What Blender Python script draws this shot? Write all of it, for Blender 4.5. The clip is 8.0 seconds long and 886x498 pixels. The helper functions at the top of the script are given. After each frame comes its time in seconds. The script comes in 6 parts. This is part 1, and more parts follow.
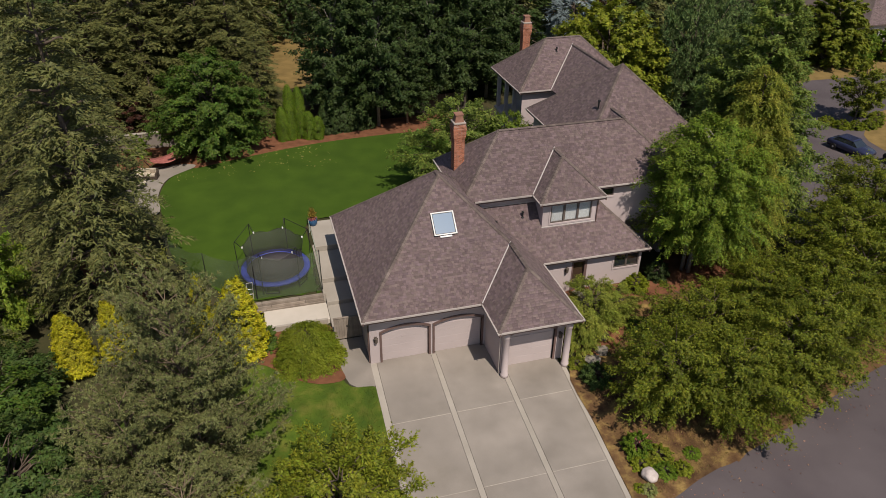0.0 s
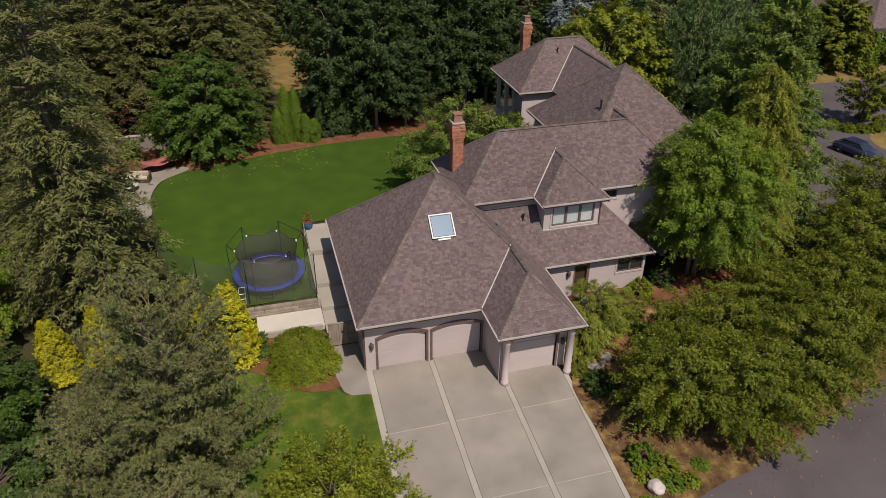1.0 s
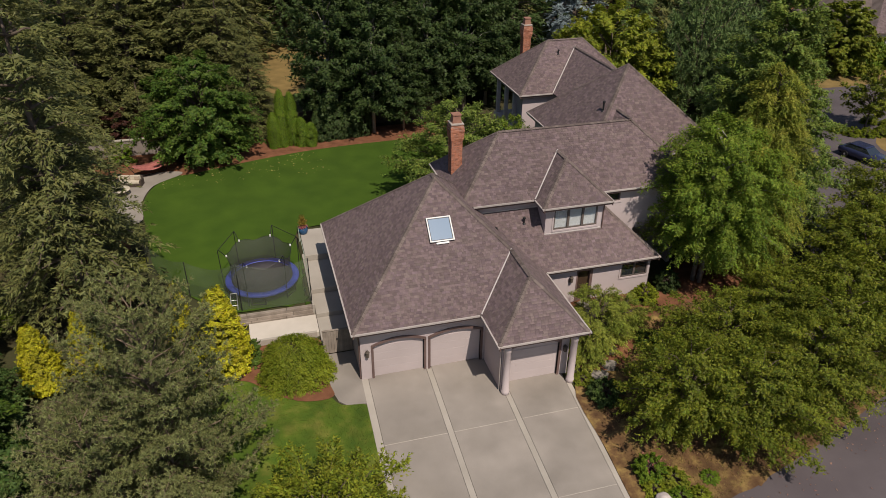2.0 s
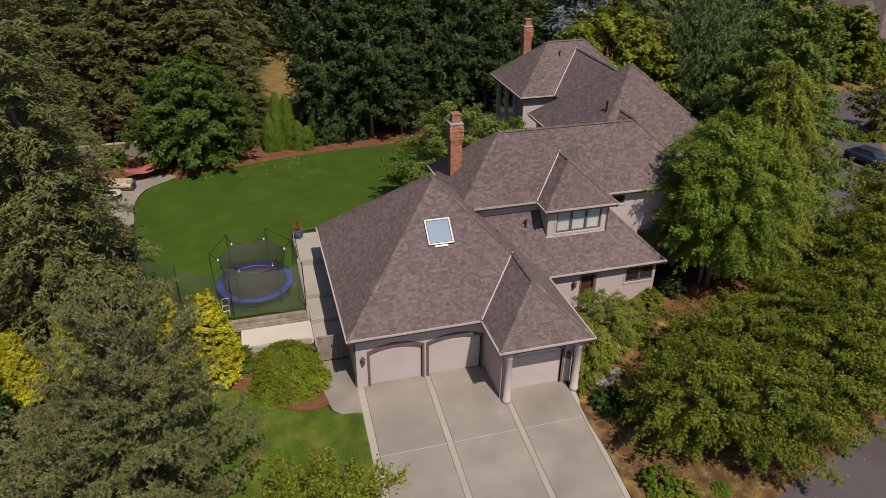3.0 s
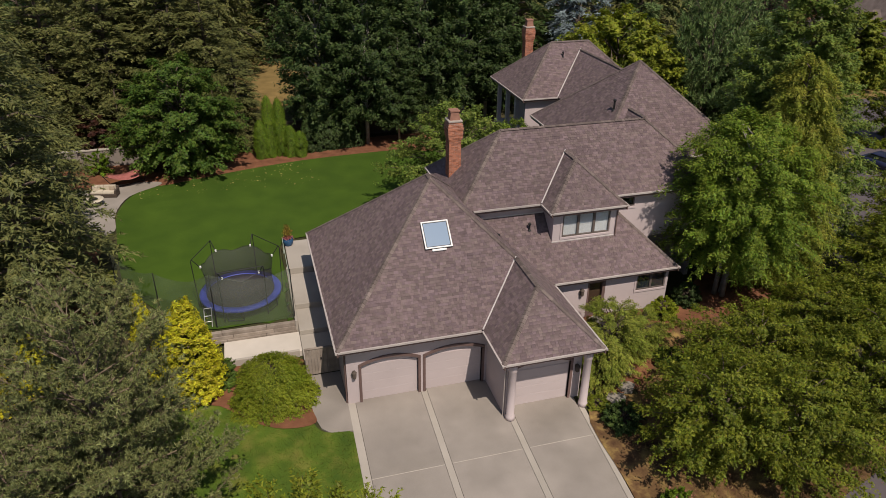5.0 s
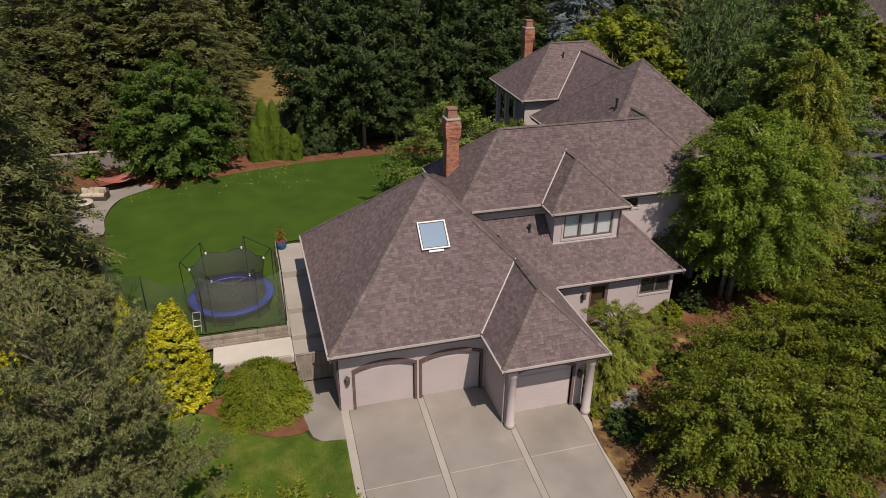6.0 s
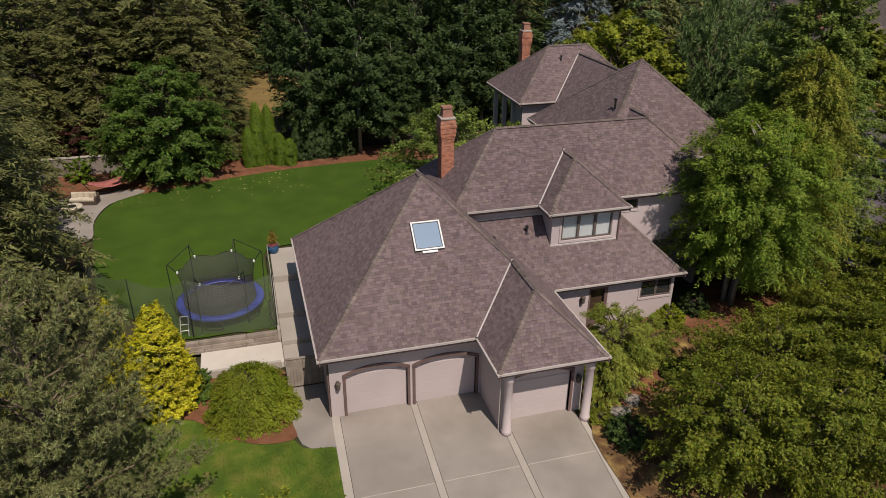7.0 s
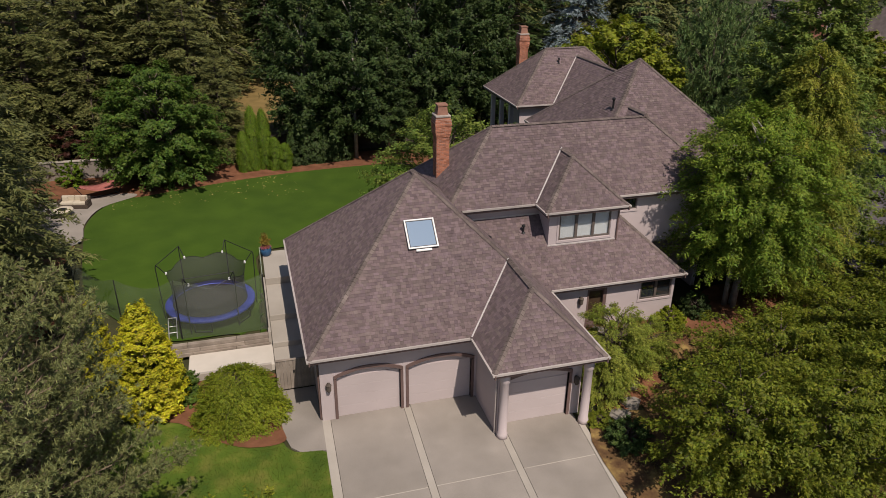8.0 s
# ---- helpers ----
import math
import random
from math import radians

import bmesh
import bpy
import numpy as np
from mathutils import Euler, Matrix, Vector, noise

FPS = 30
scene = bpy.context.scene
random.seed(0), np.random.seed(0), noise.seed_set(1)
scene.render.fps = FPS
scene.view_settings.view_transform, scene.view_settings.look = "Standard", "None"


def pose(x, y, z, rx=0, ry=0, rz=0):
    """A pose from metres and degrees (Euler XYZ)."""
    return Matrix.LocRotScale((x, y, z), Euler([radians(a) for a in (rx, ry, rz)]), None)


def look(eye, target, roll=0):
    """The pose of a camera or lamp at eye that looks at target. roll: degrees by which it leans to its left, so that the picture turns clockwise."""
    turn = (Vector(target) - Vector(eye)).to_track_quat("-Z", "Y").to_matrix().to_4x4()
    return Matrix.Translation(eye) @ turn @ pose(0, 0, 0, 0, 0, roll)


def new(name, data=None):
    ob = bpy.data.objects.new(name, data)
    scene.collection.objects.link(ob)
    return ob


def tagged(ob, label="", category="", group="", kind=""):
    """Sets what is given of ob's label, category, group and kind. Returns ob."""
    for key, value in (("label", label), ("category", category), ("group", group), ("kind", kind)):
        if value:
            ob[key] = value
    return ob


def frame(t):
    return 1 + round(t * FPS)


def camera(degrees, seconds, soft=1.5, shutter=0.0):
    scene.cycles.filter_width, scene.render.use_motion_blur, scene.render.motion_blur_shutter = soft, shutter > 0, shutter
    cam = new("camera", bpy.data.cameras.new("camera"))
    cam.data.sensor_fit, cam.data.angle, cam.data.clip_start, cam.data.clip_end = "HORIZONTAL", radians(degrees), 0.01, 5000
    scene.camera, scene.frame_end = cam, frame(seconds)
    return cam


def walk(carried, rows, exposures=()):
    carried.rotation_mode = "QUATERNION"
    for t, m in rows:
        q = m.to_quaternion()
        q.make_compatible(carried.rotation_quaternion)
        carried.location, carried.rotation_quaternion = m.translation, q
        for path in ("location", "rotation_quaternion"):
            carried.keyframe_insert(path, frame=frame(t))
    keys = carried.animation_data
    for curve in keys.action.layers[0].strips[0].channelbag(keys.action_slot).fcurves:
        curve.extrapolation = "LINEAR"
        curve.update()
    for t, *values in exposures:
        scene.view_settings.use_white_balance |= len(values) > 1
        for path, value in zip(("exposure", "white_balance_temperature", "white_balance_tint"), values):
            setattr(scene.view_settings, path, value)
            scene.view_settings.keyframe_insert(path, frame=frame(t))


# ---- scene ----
cam = camera(64.38, 8.0, soft=0.7)
# seconds, place in metres, turn in degrees
ROWS = [
    (0.0, -4.808, -32.462, 28.459, 58.360, -0.458, -15.593),
    (0.5, -4.620, -31.969, 27.994, 58.599, -0.453, -15.601),
    (1.0, -4.425, -31.496, 27.549, 58.948, -0.460, -15.605),
    (1.5, -4.238, -31.018, 27.080, 59.322, -0.457, -15.622),
    (3.0, -3.765, -29.556, 25.538, 60.534, -0.496, -15.690),
    (3.5, -3.589, -29.068, 25.014, 60.921, -0.506, -15.693),
    (4.0, -3.419, -28.596, 24.515, 61.299, -0.484, -15.693),
    (4.5, -3.251, -28.096, 24.040, 61.665, -0.445, -15.711),
    (6.0, -2.740, -26.719, 22.537, 62.878, -0.496, -15.802),
    (6.5, -2.512, -26.409, 22.047, 63.398, -0.504, -15.806),
    (7.0, -2.299, -26.172, 21.543, 63.960, -0.481, -15.827),
    (7.5, -2.113, -25.986, 21.028, 64.544, -0.480, -15.841),
    (8.0, -1.926, -25.846, 20.501, 65.147, -0.494, -15.832),
]
walk(cam, [(t, pose(x, y, z, rx, ry, rz)) for t, x, y, z, rx, ry, rz in ROWS], [(0.0, 0.0, 6620, 11.0), (3.5, 0.0, 6620, 11.7), (8.0, 0.0, 6600, 13.0)])

# ---- world and sun ----
SUN = Vector((0.13, -0.67, 1.0)).normalized()
world = bpy.data.worlds.new("sky")
scene.world = world
world.use_nodes = True
wn = world.node_tree
sky = wn.nodes.new("ShaderNodeTexSky")
sky.sky_type, sky.sun_disc = "NISHITA", False
sky.sun_elevation = math.asin(SUN.z)
sky.sun_rotation = math.atan2(SUN.x, SUN.y)
wn.links.new(sky.outputs[0], wn.nodes["Background"].inputs[0])
wn.nodes["Background"].inputs[1].default_value = 0.077
lamp = bpy.data.lights.new("sun", "SUN")
lamp.energy, lamp.angle, lamp.color = 4.2, radians(0.53), (1.0, 0.9, 0.78)
sun = new("sun", lamp)
sun.matrix_world = look(SUN * 100, (0, 0, 0))
scene.view_settings.exposure = 0.0

# ---- materials ----
def mat(name, a, b, scale=1.0, rough=0.85, bump=0.3, fine=30.0, spread=0.0, source="", metal=0.0, c=None, big=0.12, swing=0.5, hue=0.0):
    """Two colours mixed by noise at two scales; spread, hue: lightness and hue varied by piece (source: island or object)."""
    m = bpy.data.materials.new(name)
    m.use_nodes = True
    nt = m.node_tree
    L = nt.links.new
    bs = nt.nodes["Principled BSDF"]
    bs.inputs["Roughness"].default_value, bs.inputs["Metallic"].default_value = rough, metal
    bs.inputs["Specular IOR Level"].default_value = 0.3
    co = nt.nodes.new("ShaderNodeTexCoord")
    n1 = nt.nodes.new("ShaderNodeTexNoise")
    n1.inputs["Scale"].default_value, n1.inputs["Detail"].default_value = scale, 6
    n2 = nt.nodes.new("ShaderNodeTexNoise")
    n2.inputs["Scale"].default_value, n2.inputs["Detail"].default_value = fine, 3
    L(co.outputs["Object"], n1.inputs["Vector"])
    L(co.outputs["Object"], n2.inputs["Vector"])
    add = nt.nodes.new("ShaderNodeMath")
    add.operation = "MULTIPLY_ADD"
    L(n2.outputs["Fac"], add.inputs[0])
    add.inputs[1].default_value = 0.5
    sub = nt.nodes.new("ShaderNodeMath")
    sub.operation = "MULTIPLY_ADD"
    L(n1.outputs["Fac"], sub.inputs[0])
    sub.inputs[1].default_value, sub.inputs[2].default_value = 2.0, -0.75
    L(sub.outputs[0], add.inputs[2])
    ramp = nt.nodes.new("ShaderNodeValToRGB")
    ramp.color_ramp.elements[0].color = (*a, 1)
    ramp.color_ramp.elements[1].color = (*b, 1)
    if c:
        e = ramp.color_ramp.elements.new(0.5)
        e.color = (*c, 1)
    L(add.outputs[0], ramp.inputs[0])
    col = ramp.outputs[0]
    n3 = nt.nodes.new("ShaderNodeTexNoise")
    n3.inputs["Scale"].default_value = big
    L(co.outputs["Object"], n3.inputs["Vector"])
    hsv = nt.nodes.new("ShaderNodeHueSaturation")
    L(col, hsv.inputs["Color"])
    val = nt.nodes.new("ShaderNodeMath")
    val.operation = "MULTIPLY_ADD"
    val.inputs[1].default_value, val.inputs[2].default_value = swing, 1 - swing / 2
    L(n3.outputs["Fac"], val.inputs[0])
    out = val.outputs[0]
    if source:
        r = nt.nodes.new("ShaderNodeNewGeometry" if source == "island" else "ShaderNodeObjectInfo")
        rnd = r.outputs["Random Per Island" if source == "island" else "Random"]
        v2 = nt.nodes.new("ShaderNodeMath")
        v2.operation = "MULTIPLY_ADD"
        v2.inputs[1].default_value, v2.inputs[2].default_value = 2 * spread, -spread
        L(rnd, v2.inputs[0])
        v3 = nt.nodes.new("ShaderNodeMath")
        L(out, v3.inputs[0])
        L(v2.outputs[0], v3.inputs[1])
        out = v3.outputs[0]
        if hue:
            h1, h2, h3 = (nt.nodes.new("ShaderNodeMath") for _ in range(3))
            h1.operation, h2.operation, h3.operation = "MULTIPLY", "FRACT", "MULTIPLY_ADD"
            h1.inputs[1].default_value = 7.31
            h3.inputs[1].default_value, h3.inputs[2].default_value = 2 * hue, 0.5 - hue
            L(rnd, h1.inputs[0])
            L(h1.outputs[0], h2.inputs[0])
            L(h2.outputs[0], h3.inputs[0])
            L(h3.outputs[0], hsv.inputs["Hue"])
    L(out, hsv.inputs["Value"])
    L(hsv.outputs[0], bs.inputs["Base Color"])
    if bump:
        bp = nt.nodes.new("ShaderNodeBump")
        bp.inputs["Strength"].default_value, bp.inputs["Distance"].default_value = bump, 0.02
        L(n2.outputs["Fac"], bp.inputs["Height"])
        L(bp.outputs[0], bs.inputs["Normal"])
    return m


def leaf_mat(name, a, b, through_light=0.4, rough=0.6, spread=0.42):
    """Foliage: colour varied leaf by leaf and limb by limb, some light passing through the blades."""
    m = mat(name, a, b, 0.9, rough, 0.0, 6.0, spread, "island", big=0.55, swing=1.1, hue=0.022)
    nt = m.node_tree
    bs = nt.nodes["Principled BSDF"]
    tr = nt.nodes.new("ShaderNodeBsdfTranslucent")
    nt.links.new(bs.inputs["Base Color"].links[0].from_socket, tr.inputs[0])
    mix = nt.nodes.new("ShaderNodeMixShader")
    mix.inputs[0].default_value = through_light
    nt.links.new(bs.outputs[0], mix.inputs[1])
    nt.links.new(tr.outputs[0], mix.inputs[2])
    nt.links.new(mix.outputs[0], nt.nodes["Material Output"].inputs[0])
    return m


def glass_mat(name, tint, rough=0.03):
    m = bpy.data.materials.new(name)
    m.use_nodes = True
    bs = m.node_tree.nodes["Principled BSDF"]
    bs.inputs["Base Color"].default_value = (*tint, 1)
    bs.inputs["Roughness"].default_value = rough
    bs.inputs["Specular IOR Level"].default_value = 0.9
    bs.inputs["Coat Weight"].default_value = 1.0
    return m


def net_mat(name, col, alpha):
    """Fine woven mesh, mostly holes."""
    m = bpy.data.materials.new(name)
    m.use_nodes = True
    bs = m.node_tree.nodes["Principled BSDF"]
    bs.inputs["Base Color"].default_value = (*col, 1)
    bs.inputs["Roughness"].default_value = 0.9
    bs.inputs["Alpha"].default_value = alpha
    return m


M_STUCCO = mat("stucco", (0.44, 0.376, 0.375), (0.5, 0.431, 0.432), 0.5, 0.92, 0.25, 60)
M_TRIM = mat("brown_trim", (0.12, 0.078, 0.07), (0.165, 0.11, 0.1), 2, 0.6, 0.1, 20)
M_DOOR = mat("door_paint", (0.455, 0.392, 0.39), (0.5, 0.433, 0.43), 0.6, 0.6, 0.05, 20)
M_GUTTER = mat("gutter_paint", (0.36, 0.32, 0.3), (0.44, 0.4, 0.37), 2, 0.5, 0.0)
M_SHINGLE = mat("shingle", (0.118, 0.086, 0.086), (0.172, 0.127, 0.129), 4.0, 0.95, 0.5, 45, 0.22, "island", big=0.1, hue=0.03)
M_SHINGLE_PIECE = mat("shingle_piece", (0.118, 0.086, 0.086), (0.172, 0.127, 0.129), 4.0, 0.95, 0.5, 45, 0.22, "object", big=0.1, hue=0.03)
M_CAP = mat("ridge_cap", (0.1, 0.078, 0.07), (0.18, 0.145, 0.132), 1.2, 0.95, 0.4, 45, 0.2, "island")
M_FLASH = mat("flashing", (0.5, 0.47, 0.45), (0.62, 0.58, 0.56), 3, 0.45, 0.0, metal=0.2)
M_BRICK = mat("brick", (0.26, 0.095, 0.055), (0.48, 0.2, 0.12), 3, 0.9, 0.3, 40, 0.3, "island")
M_MORTAR = mat("mortar", (0.3, 0.26, 0.23), (0.4, 0.35, 0.31), 4, 0.95, 0.3)
M_CONC = mat("concrete", (0.215, 0.192, 0.165), (0.315, 0.282, 0.25), 0.35, 0.9, 0.25, 25, 0.07, "object", c=(0.265, 0.238, 0.21), big=0.5)
M_CONC_L = mat("pale_concrete", (0.33, 0.3, 0.26), (0.4, 0.365, 0.32), 0.6, 0.9, 0.2, 25)
M_ASPH = mat("asphalt", (0.075, 0.062, 0.068), (0.115, 0.098, 0.103), 0.25, 0.92, 0.4, 60, c=(0.095, 0.08, 0.085), big=0.07)
M_LAWN = mat("back_lawn_turf", (0.031, 0.068, 0.002), (0.049, 0.094, 0.005), 0.6, 0.9, 0.5, 22, big=0.15)
M_LAWN_F = mat("front_lawn_soil", (0.04, 0.085, 0.007), (0.17, 0.165, 0.032), 0.95, 0.9, 0.5, 22, c=(0.075, 0.12, 0.01), big=0.55, swing=1.1)
M_DRY = mat("dry_grass", (0.15, 0.105, 0.035), (0.25, 0.17, 0.06), 0.8, 0.95, 0.5, 20, big=0.3)
M_LITTER = mat("leaf_litter", (0.055, 0.025, 0.013), (0.29, 0.2, 0.066), 1.4, 0.95, 0.8, 9, c=(0.13, 0.075, 0.032), big=0.5, swing=1.2)
M_MULCH = mat("bark_mulch", (0.11, 0.045, 0.022), (0.22, 0.095, 0.05), 1.5, 0.95, 0.8, 14)
M_SOIL = mat("forest_floor", (0.03, 0.026, 0.014), (0.07, 0.055, 0.026), 0.4, 0.95, 0.6, 8, c=(0.042, 0.044, 0.016))
M_BARK = mat("bark", (0.07, 0.05, 0.038), (0.16, 0.125, 0.1), 3, 0.95, 0.7, 20)
M_BARK_PALE = mat("pale_bark", (0.2, 0.18, 0.155), (0.36, 0.33, 0.29), 3, 0.9, 0.5, 20)
M_BARK_PINE = mat("pine_bark", (0.14, 0.1, 0.068), (0.26, 0.2, 0.145), 3, 0.9, 0.5, 20)
M_TIMBER = mat("weathered_timber", (0.2, 0.165, 0.135), (0.34, 0.29, 0.245), 2, 0.9, 0.5, 25, 0.12, "object")
# darker timber: holds the back fence's shade in its colour; lanterns use it too
M_TIMBER_DARK = mat("dark_and_shaded_timber", (0.06, 0.048, 0.04), (0.11, 0.09, 0.075), 2, 0.9, 0.5, 25, 0.12, "object")
M_STEEL = mat("black_steel", (0.02, 0.02, 0.021), (0.035, 0.035, 0.036), 5, 0.45, 0.0, metal=0.3)
M_GALV = mat("galvanised_steel", (0.5, 0.5, 0.5), (0.62, 0.62, 0.62), 5, 0.4, 0.0, metal=0.6)
M_GLASS = glass_mat("window_glass", (0.02, 0.025, 0.03))
M_WINFRAME = mat("window_frame_paint", (0.1, 0.08, 0.072), (0.14, 0.115, 0.1), 3, 0.5, 0.0)
M_BLIND = mat("window_blind", (0.68, 0.7, 0.7), (0.76, 0.78, 0.78), 2, 0.8, 0.0)
M_WHITE = mat("white_paint", (0.66, 0.66, 0.65), (0.76, 0.76, 0.75), 2, 0.45, 0.0)

LF_MAPLE = leaf_mat("maple_leaves", (0.1, 0.138, 0.011), (0.225, 0.25, 0.024))
LF_BIRCH = leaf_mat("birch_leaves", (0.115, 0.195, 0.018), (0.235, 0.305, 0.036))
LF_BIRCHD = leaf_mat("tall_birch_leaves", (0.115, 0.185, 0.032), (0.23, 0.285, 0.055))
LF_BROAD = leaf_mat("broad_leaves", (0.055, 0.11, 0.015), (0.12, 0.19, 0.028))
LF_LEAFD = leaf_mat("deep_green_leaves", (0.055, 0.1, 0.024), (0.11, 0.17, 0.04))
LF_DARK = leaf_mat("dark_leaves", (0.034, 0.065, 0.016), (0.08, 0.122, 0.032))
LF_FIR = leaf_mat("fir_needles", (0.088, 0.1, 0.03), (0.18, 0.188, 0.058), 0.25)
LF_PINE = leaf_mat("pine_needles", (0.132, 0.155, 0.055), (0.245, 0.262, 0.098), 0.2)
LF_SPRUCE = leaf_mat("blue_spruce_needles", (0.12, 0.16, 0.17), (0.22, 0.27, 0.28), 0.15)
LF_GOLD = leaf_mat("golden_cypress_sprays", (0.22, 0.215, 0.008), (0.54, 0.51, 0.02), 0.2)
LF_ARB = leaf_mat("arborvitae_sprays", (0.11, 0.19, 0.012), (0.185, 0.275, 0.024))
LF_DOME = leaf_mat("clipped_shrub_leaves", (0.155, 0.215, 0.012), (0.265, 0.3, 0.026))
LF_CEDAR = leaf_mat("cedar_sprays", (0.095, 0.16, 0.048), (0.19, 0.26, 0.088), 0.2)
LF_LIME = leaf_mat("lime_leaves", (0.19, 0.24, 0.012), (0.31, 0.35, 0.03))
LF_YEL = leaf_mat("yellow_green_leaves", (0.16, 0.205, 0.016), (0.28, 0.305, 0.03))
LF_WEEP = leaf_mat("weeping_birch_leaves", (0.15, 0.215, 0.024), (0.34, 0.33, 0.05))
LF_LACE = leaf_mat("laceleaf_leaves", (0.19, 0.26, 0.035), (0.34, 0.36, 0.06))
LF_HOSTA = leaf_mat("hosta_leaves", (0.2, 0.26, 0.06), (0.5, 0.5, 0.2))
LF_RED = leaf_mat("red_leaves", (0.05, 0.02, 0.014), (0.09, 0.035, 0.02))

# ---- building helpers ----
def mesh_ob(name, bm, material, smooth=False):
    me = bpy.data.meshes.new(name)
    bmesh.ops.recalc_face_normals(bm, faces=bm.faces)
    bm.to_mesh(me)
    bm.free()
    if smooth:
        me.shade_smooth()
    me.materials.append(material)
    return new(name, me)


def part(name, bm, material, parent, label="", smooth=False):
    ob = mesh_ob(name, bm, material, smooth)
    ob.parent = parent
    if label:
        tagged(ob, label)
    return ob


def empty(name, at, label, category, group="", kind=""):
    e = new(name)
    e.location = at
    bpy.context.view_layer.update()
    return tagged(e, label, category, group, kind)


def at_home(ob):
    """Keep a part's mesh in world places under a parent that stands elsewhere."""
    ob.matrix_parent_inverse = Matrix.Translation(ob.parent.location).inverted()
    return ob


def box(bm, x0, x1, y0, y1, z0, z1):
    v = [bm.verts.new(p) for p in ((x0, y0, z0), (x1, y0, z0), (x1, y1, z0), (x0, y1, z0), (x0, y0, z1), (x1, y0, z1), (x1, y1, z1), (x0, y1, z1))]
    for f in ((0, 3, 2, 1), (4, 5, 6, 7), (0, 1, 5, 4), (1, 2, 6, 5), (2, 3, 7, 6), (3, 0, 4, 7)):
        bm.faces.new([v[i] for i in f])
    return bm


def boxes(*rows):
    bm = bmesh.new()
    for r in rows:
        box(bm, *r)
    return bm


def bevelled(bm, w=0.02, seg=1):
    bmesh.ops.bevel(bm, geom=bm.edges[:], offset=w, segments=seg, affect="EDGES", profile=0.7)
    return bm


def bar(bm, a, b, r, sides=6, r2=None):
    """A round bar from a to b."""
    a, b = Vector(a), Vector(b)
    q = (b - a).to_track_quat("Z", "Y").to_matrix()
    rings = []
    for p, rr in ((a, r), (b, r if r2 is None else r2)):
        rings.append([bm.verts.new(p + q @ Vector((rr * math.cos(t), rr * math.sin(t), 0))) for t in [2 * math.pi * i / sides for i in range(sides)]])
    for i in range(sides):
        j = (i + 1) % sides
        bm.faces.new((rings[0][i], rings[0][j], rings[1][j], rings[1][i]))
    bm.faces.new(rings[0][::-1])
    bm.faces.new(rings[1])
    return bm


def lathe(bm, profile, at=(0, 0, 0), sides=24):
    """Turn (radius, height) pairs round a standing axis."""
    at = Vector(at)
    rings = [[bm.verts.new(at + Vector((r * math.cos(2 * math.pi * i / sides), r * math.sin(2 * math.pi * i / sides), z))) for i in range(sides)] for r, z in profile]
    for a, b in zip(rings, rings[1:]):
        for i in range(sides):
            j = (i + 1) % sides
            bm.faces.new((a[i], a[j], b[j], b[i]))
    bm.faces.new(rings[0][::-1])
    bm.faces.new(rings[-1])
    return bm


def slab(bm, pts, z0, z1):
    """A flat plate with the outline pts."""
    lo = [bm.verts.new((x, y, z0)) for x, y in pts]
    hi = [bm.verts.new((x, y, z1)) for x, y in pts]
    n = len(pts)
    bm.faces.new(hi)
    bm.faces.new(lo[::-1])
    for i in range(n):
        bm.faces.new((lo[i], lo[(i + 1) % n], hi[(i + 1) % n], hi[i]))
    return bm


def curve_pts(pts, n=6):
    """A closed smooth outline through pts (Catmull-Rom)."""
    out, m = [], len(pts)
    for i in range(m):
        p0, p1, p2, p3 = [Vector(pts[(i + k) % m]) for k in (-1, 0, 1, 2)]
        for k in range(n):
            t = k / n
            out.append(tuple(0.5 * (2 * p1 + (p2 - p0) * t + (2 * p0 - 5 * p1 + 4 * p2 - p3) * t * t + (3 * p1 - p0 - 3 * p2 + p3) * t ** 3)))
    return out


def raw_mesh(name, verts, faces, material):
    me = bpy.data.meshes.new(name)
    me.from_pydata(verts, [], faces)
    me.materials.append(material)
    return me


def quads_mesh(name, V, material):
    """A mesh of loose blades; V has the shape (n, corners, 3)."""
    n, q = V.shape[:2]
    me = bpy.data.meshes.new(name)
    me.vertices.add(q * n)
    me.loops.add(q * n)
    me.polygons.add(n)
    me.vertices.foreach_set("co", np.ascontiguousarray(V, dtype=np.float32).ravel())
    me.loops.foreach_set("vertex_index", np.arange(q * n, dtype=np.int32))
    me.polygons.foreach_set("loop_start", np.arange(0, q * n, q, dtype=np.int32))
    me.update(calc_edges=True)
    me.materials.append(material)
    return me


# ---- lie of the land ----
def step01(t):
    t = np.clip(t, 0, 1)
    return t * t * (3 - 2 * t)


def lawn_z(y):
    return 0.85 + 0.4 * step01((y - 7) / 9)


def ground_z(x, y):
    """Height of the ground: drive and street near zero, back garden raised behind its wall, a bank up to the entry."""
    up = lawn_z(y)
    left = step01((-1.9 - x) / 0.1) * step01((y - (7.3 - 5 * step01((-6.6 - x) / 1.0))) / (0.1 + 5 * step01((-6.6 - x) / 1.0)))
    back = step01((y - 13.0) / 0.5) * step01((24 - x) / 4)
    entry = step01((y + 3.2) / 5.0) * step01((x - 11.5) / 3.0) * step01((42 - x) / 9) * 0.98
    return np.maximum(np.maximum(left, back) * up, entry) - 0.05

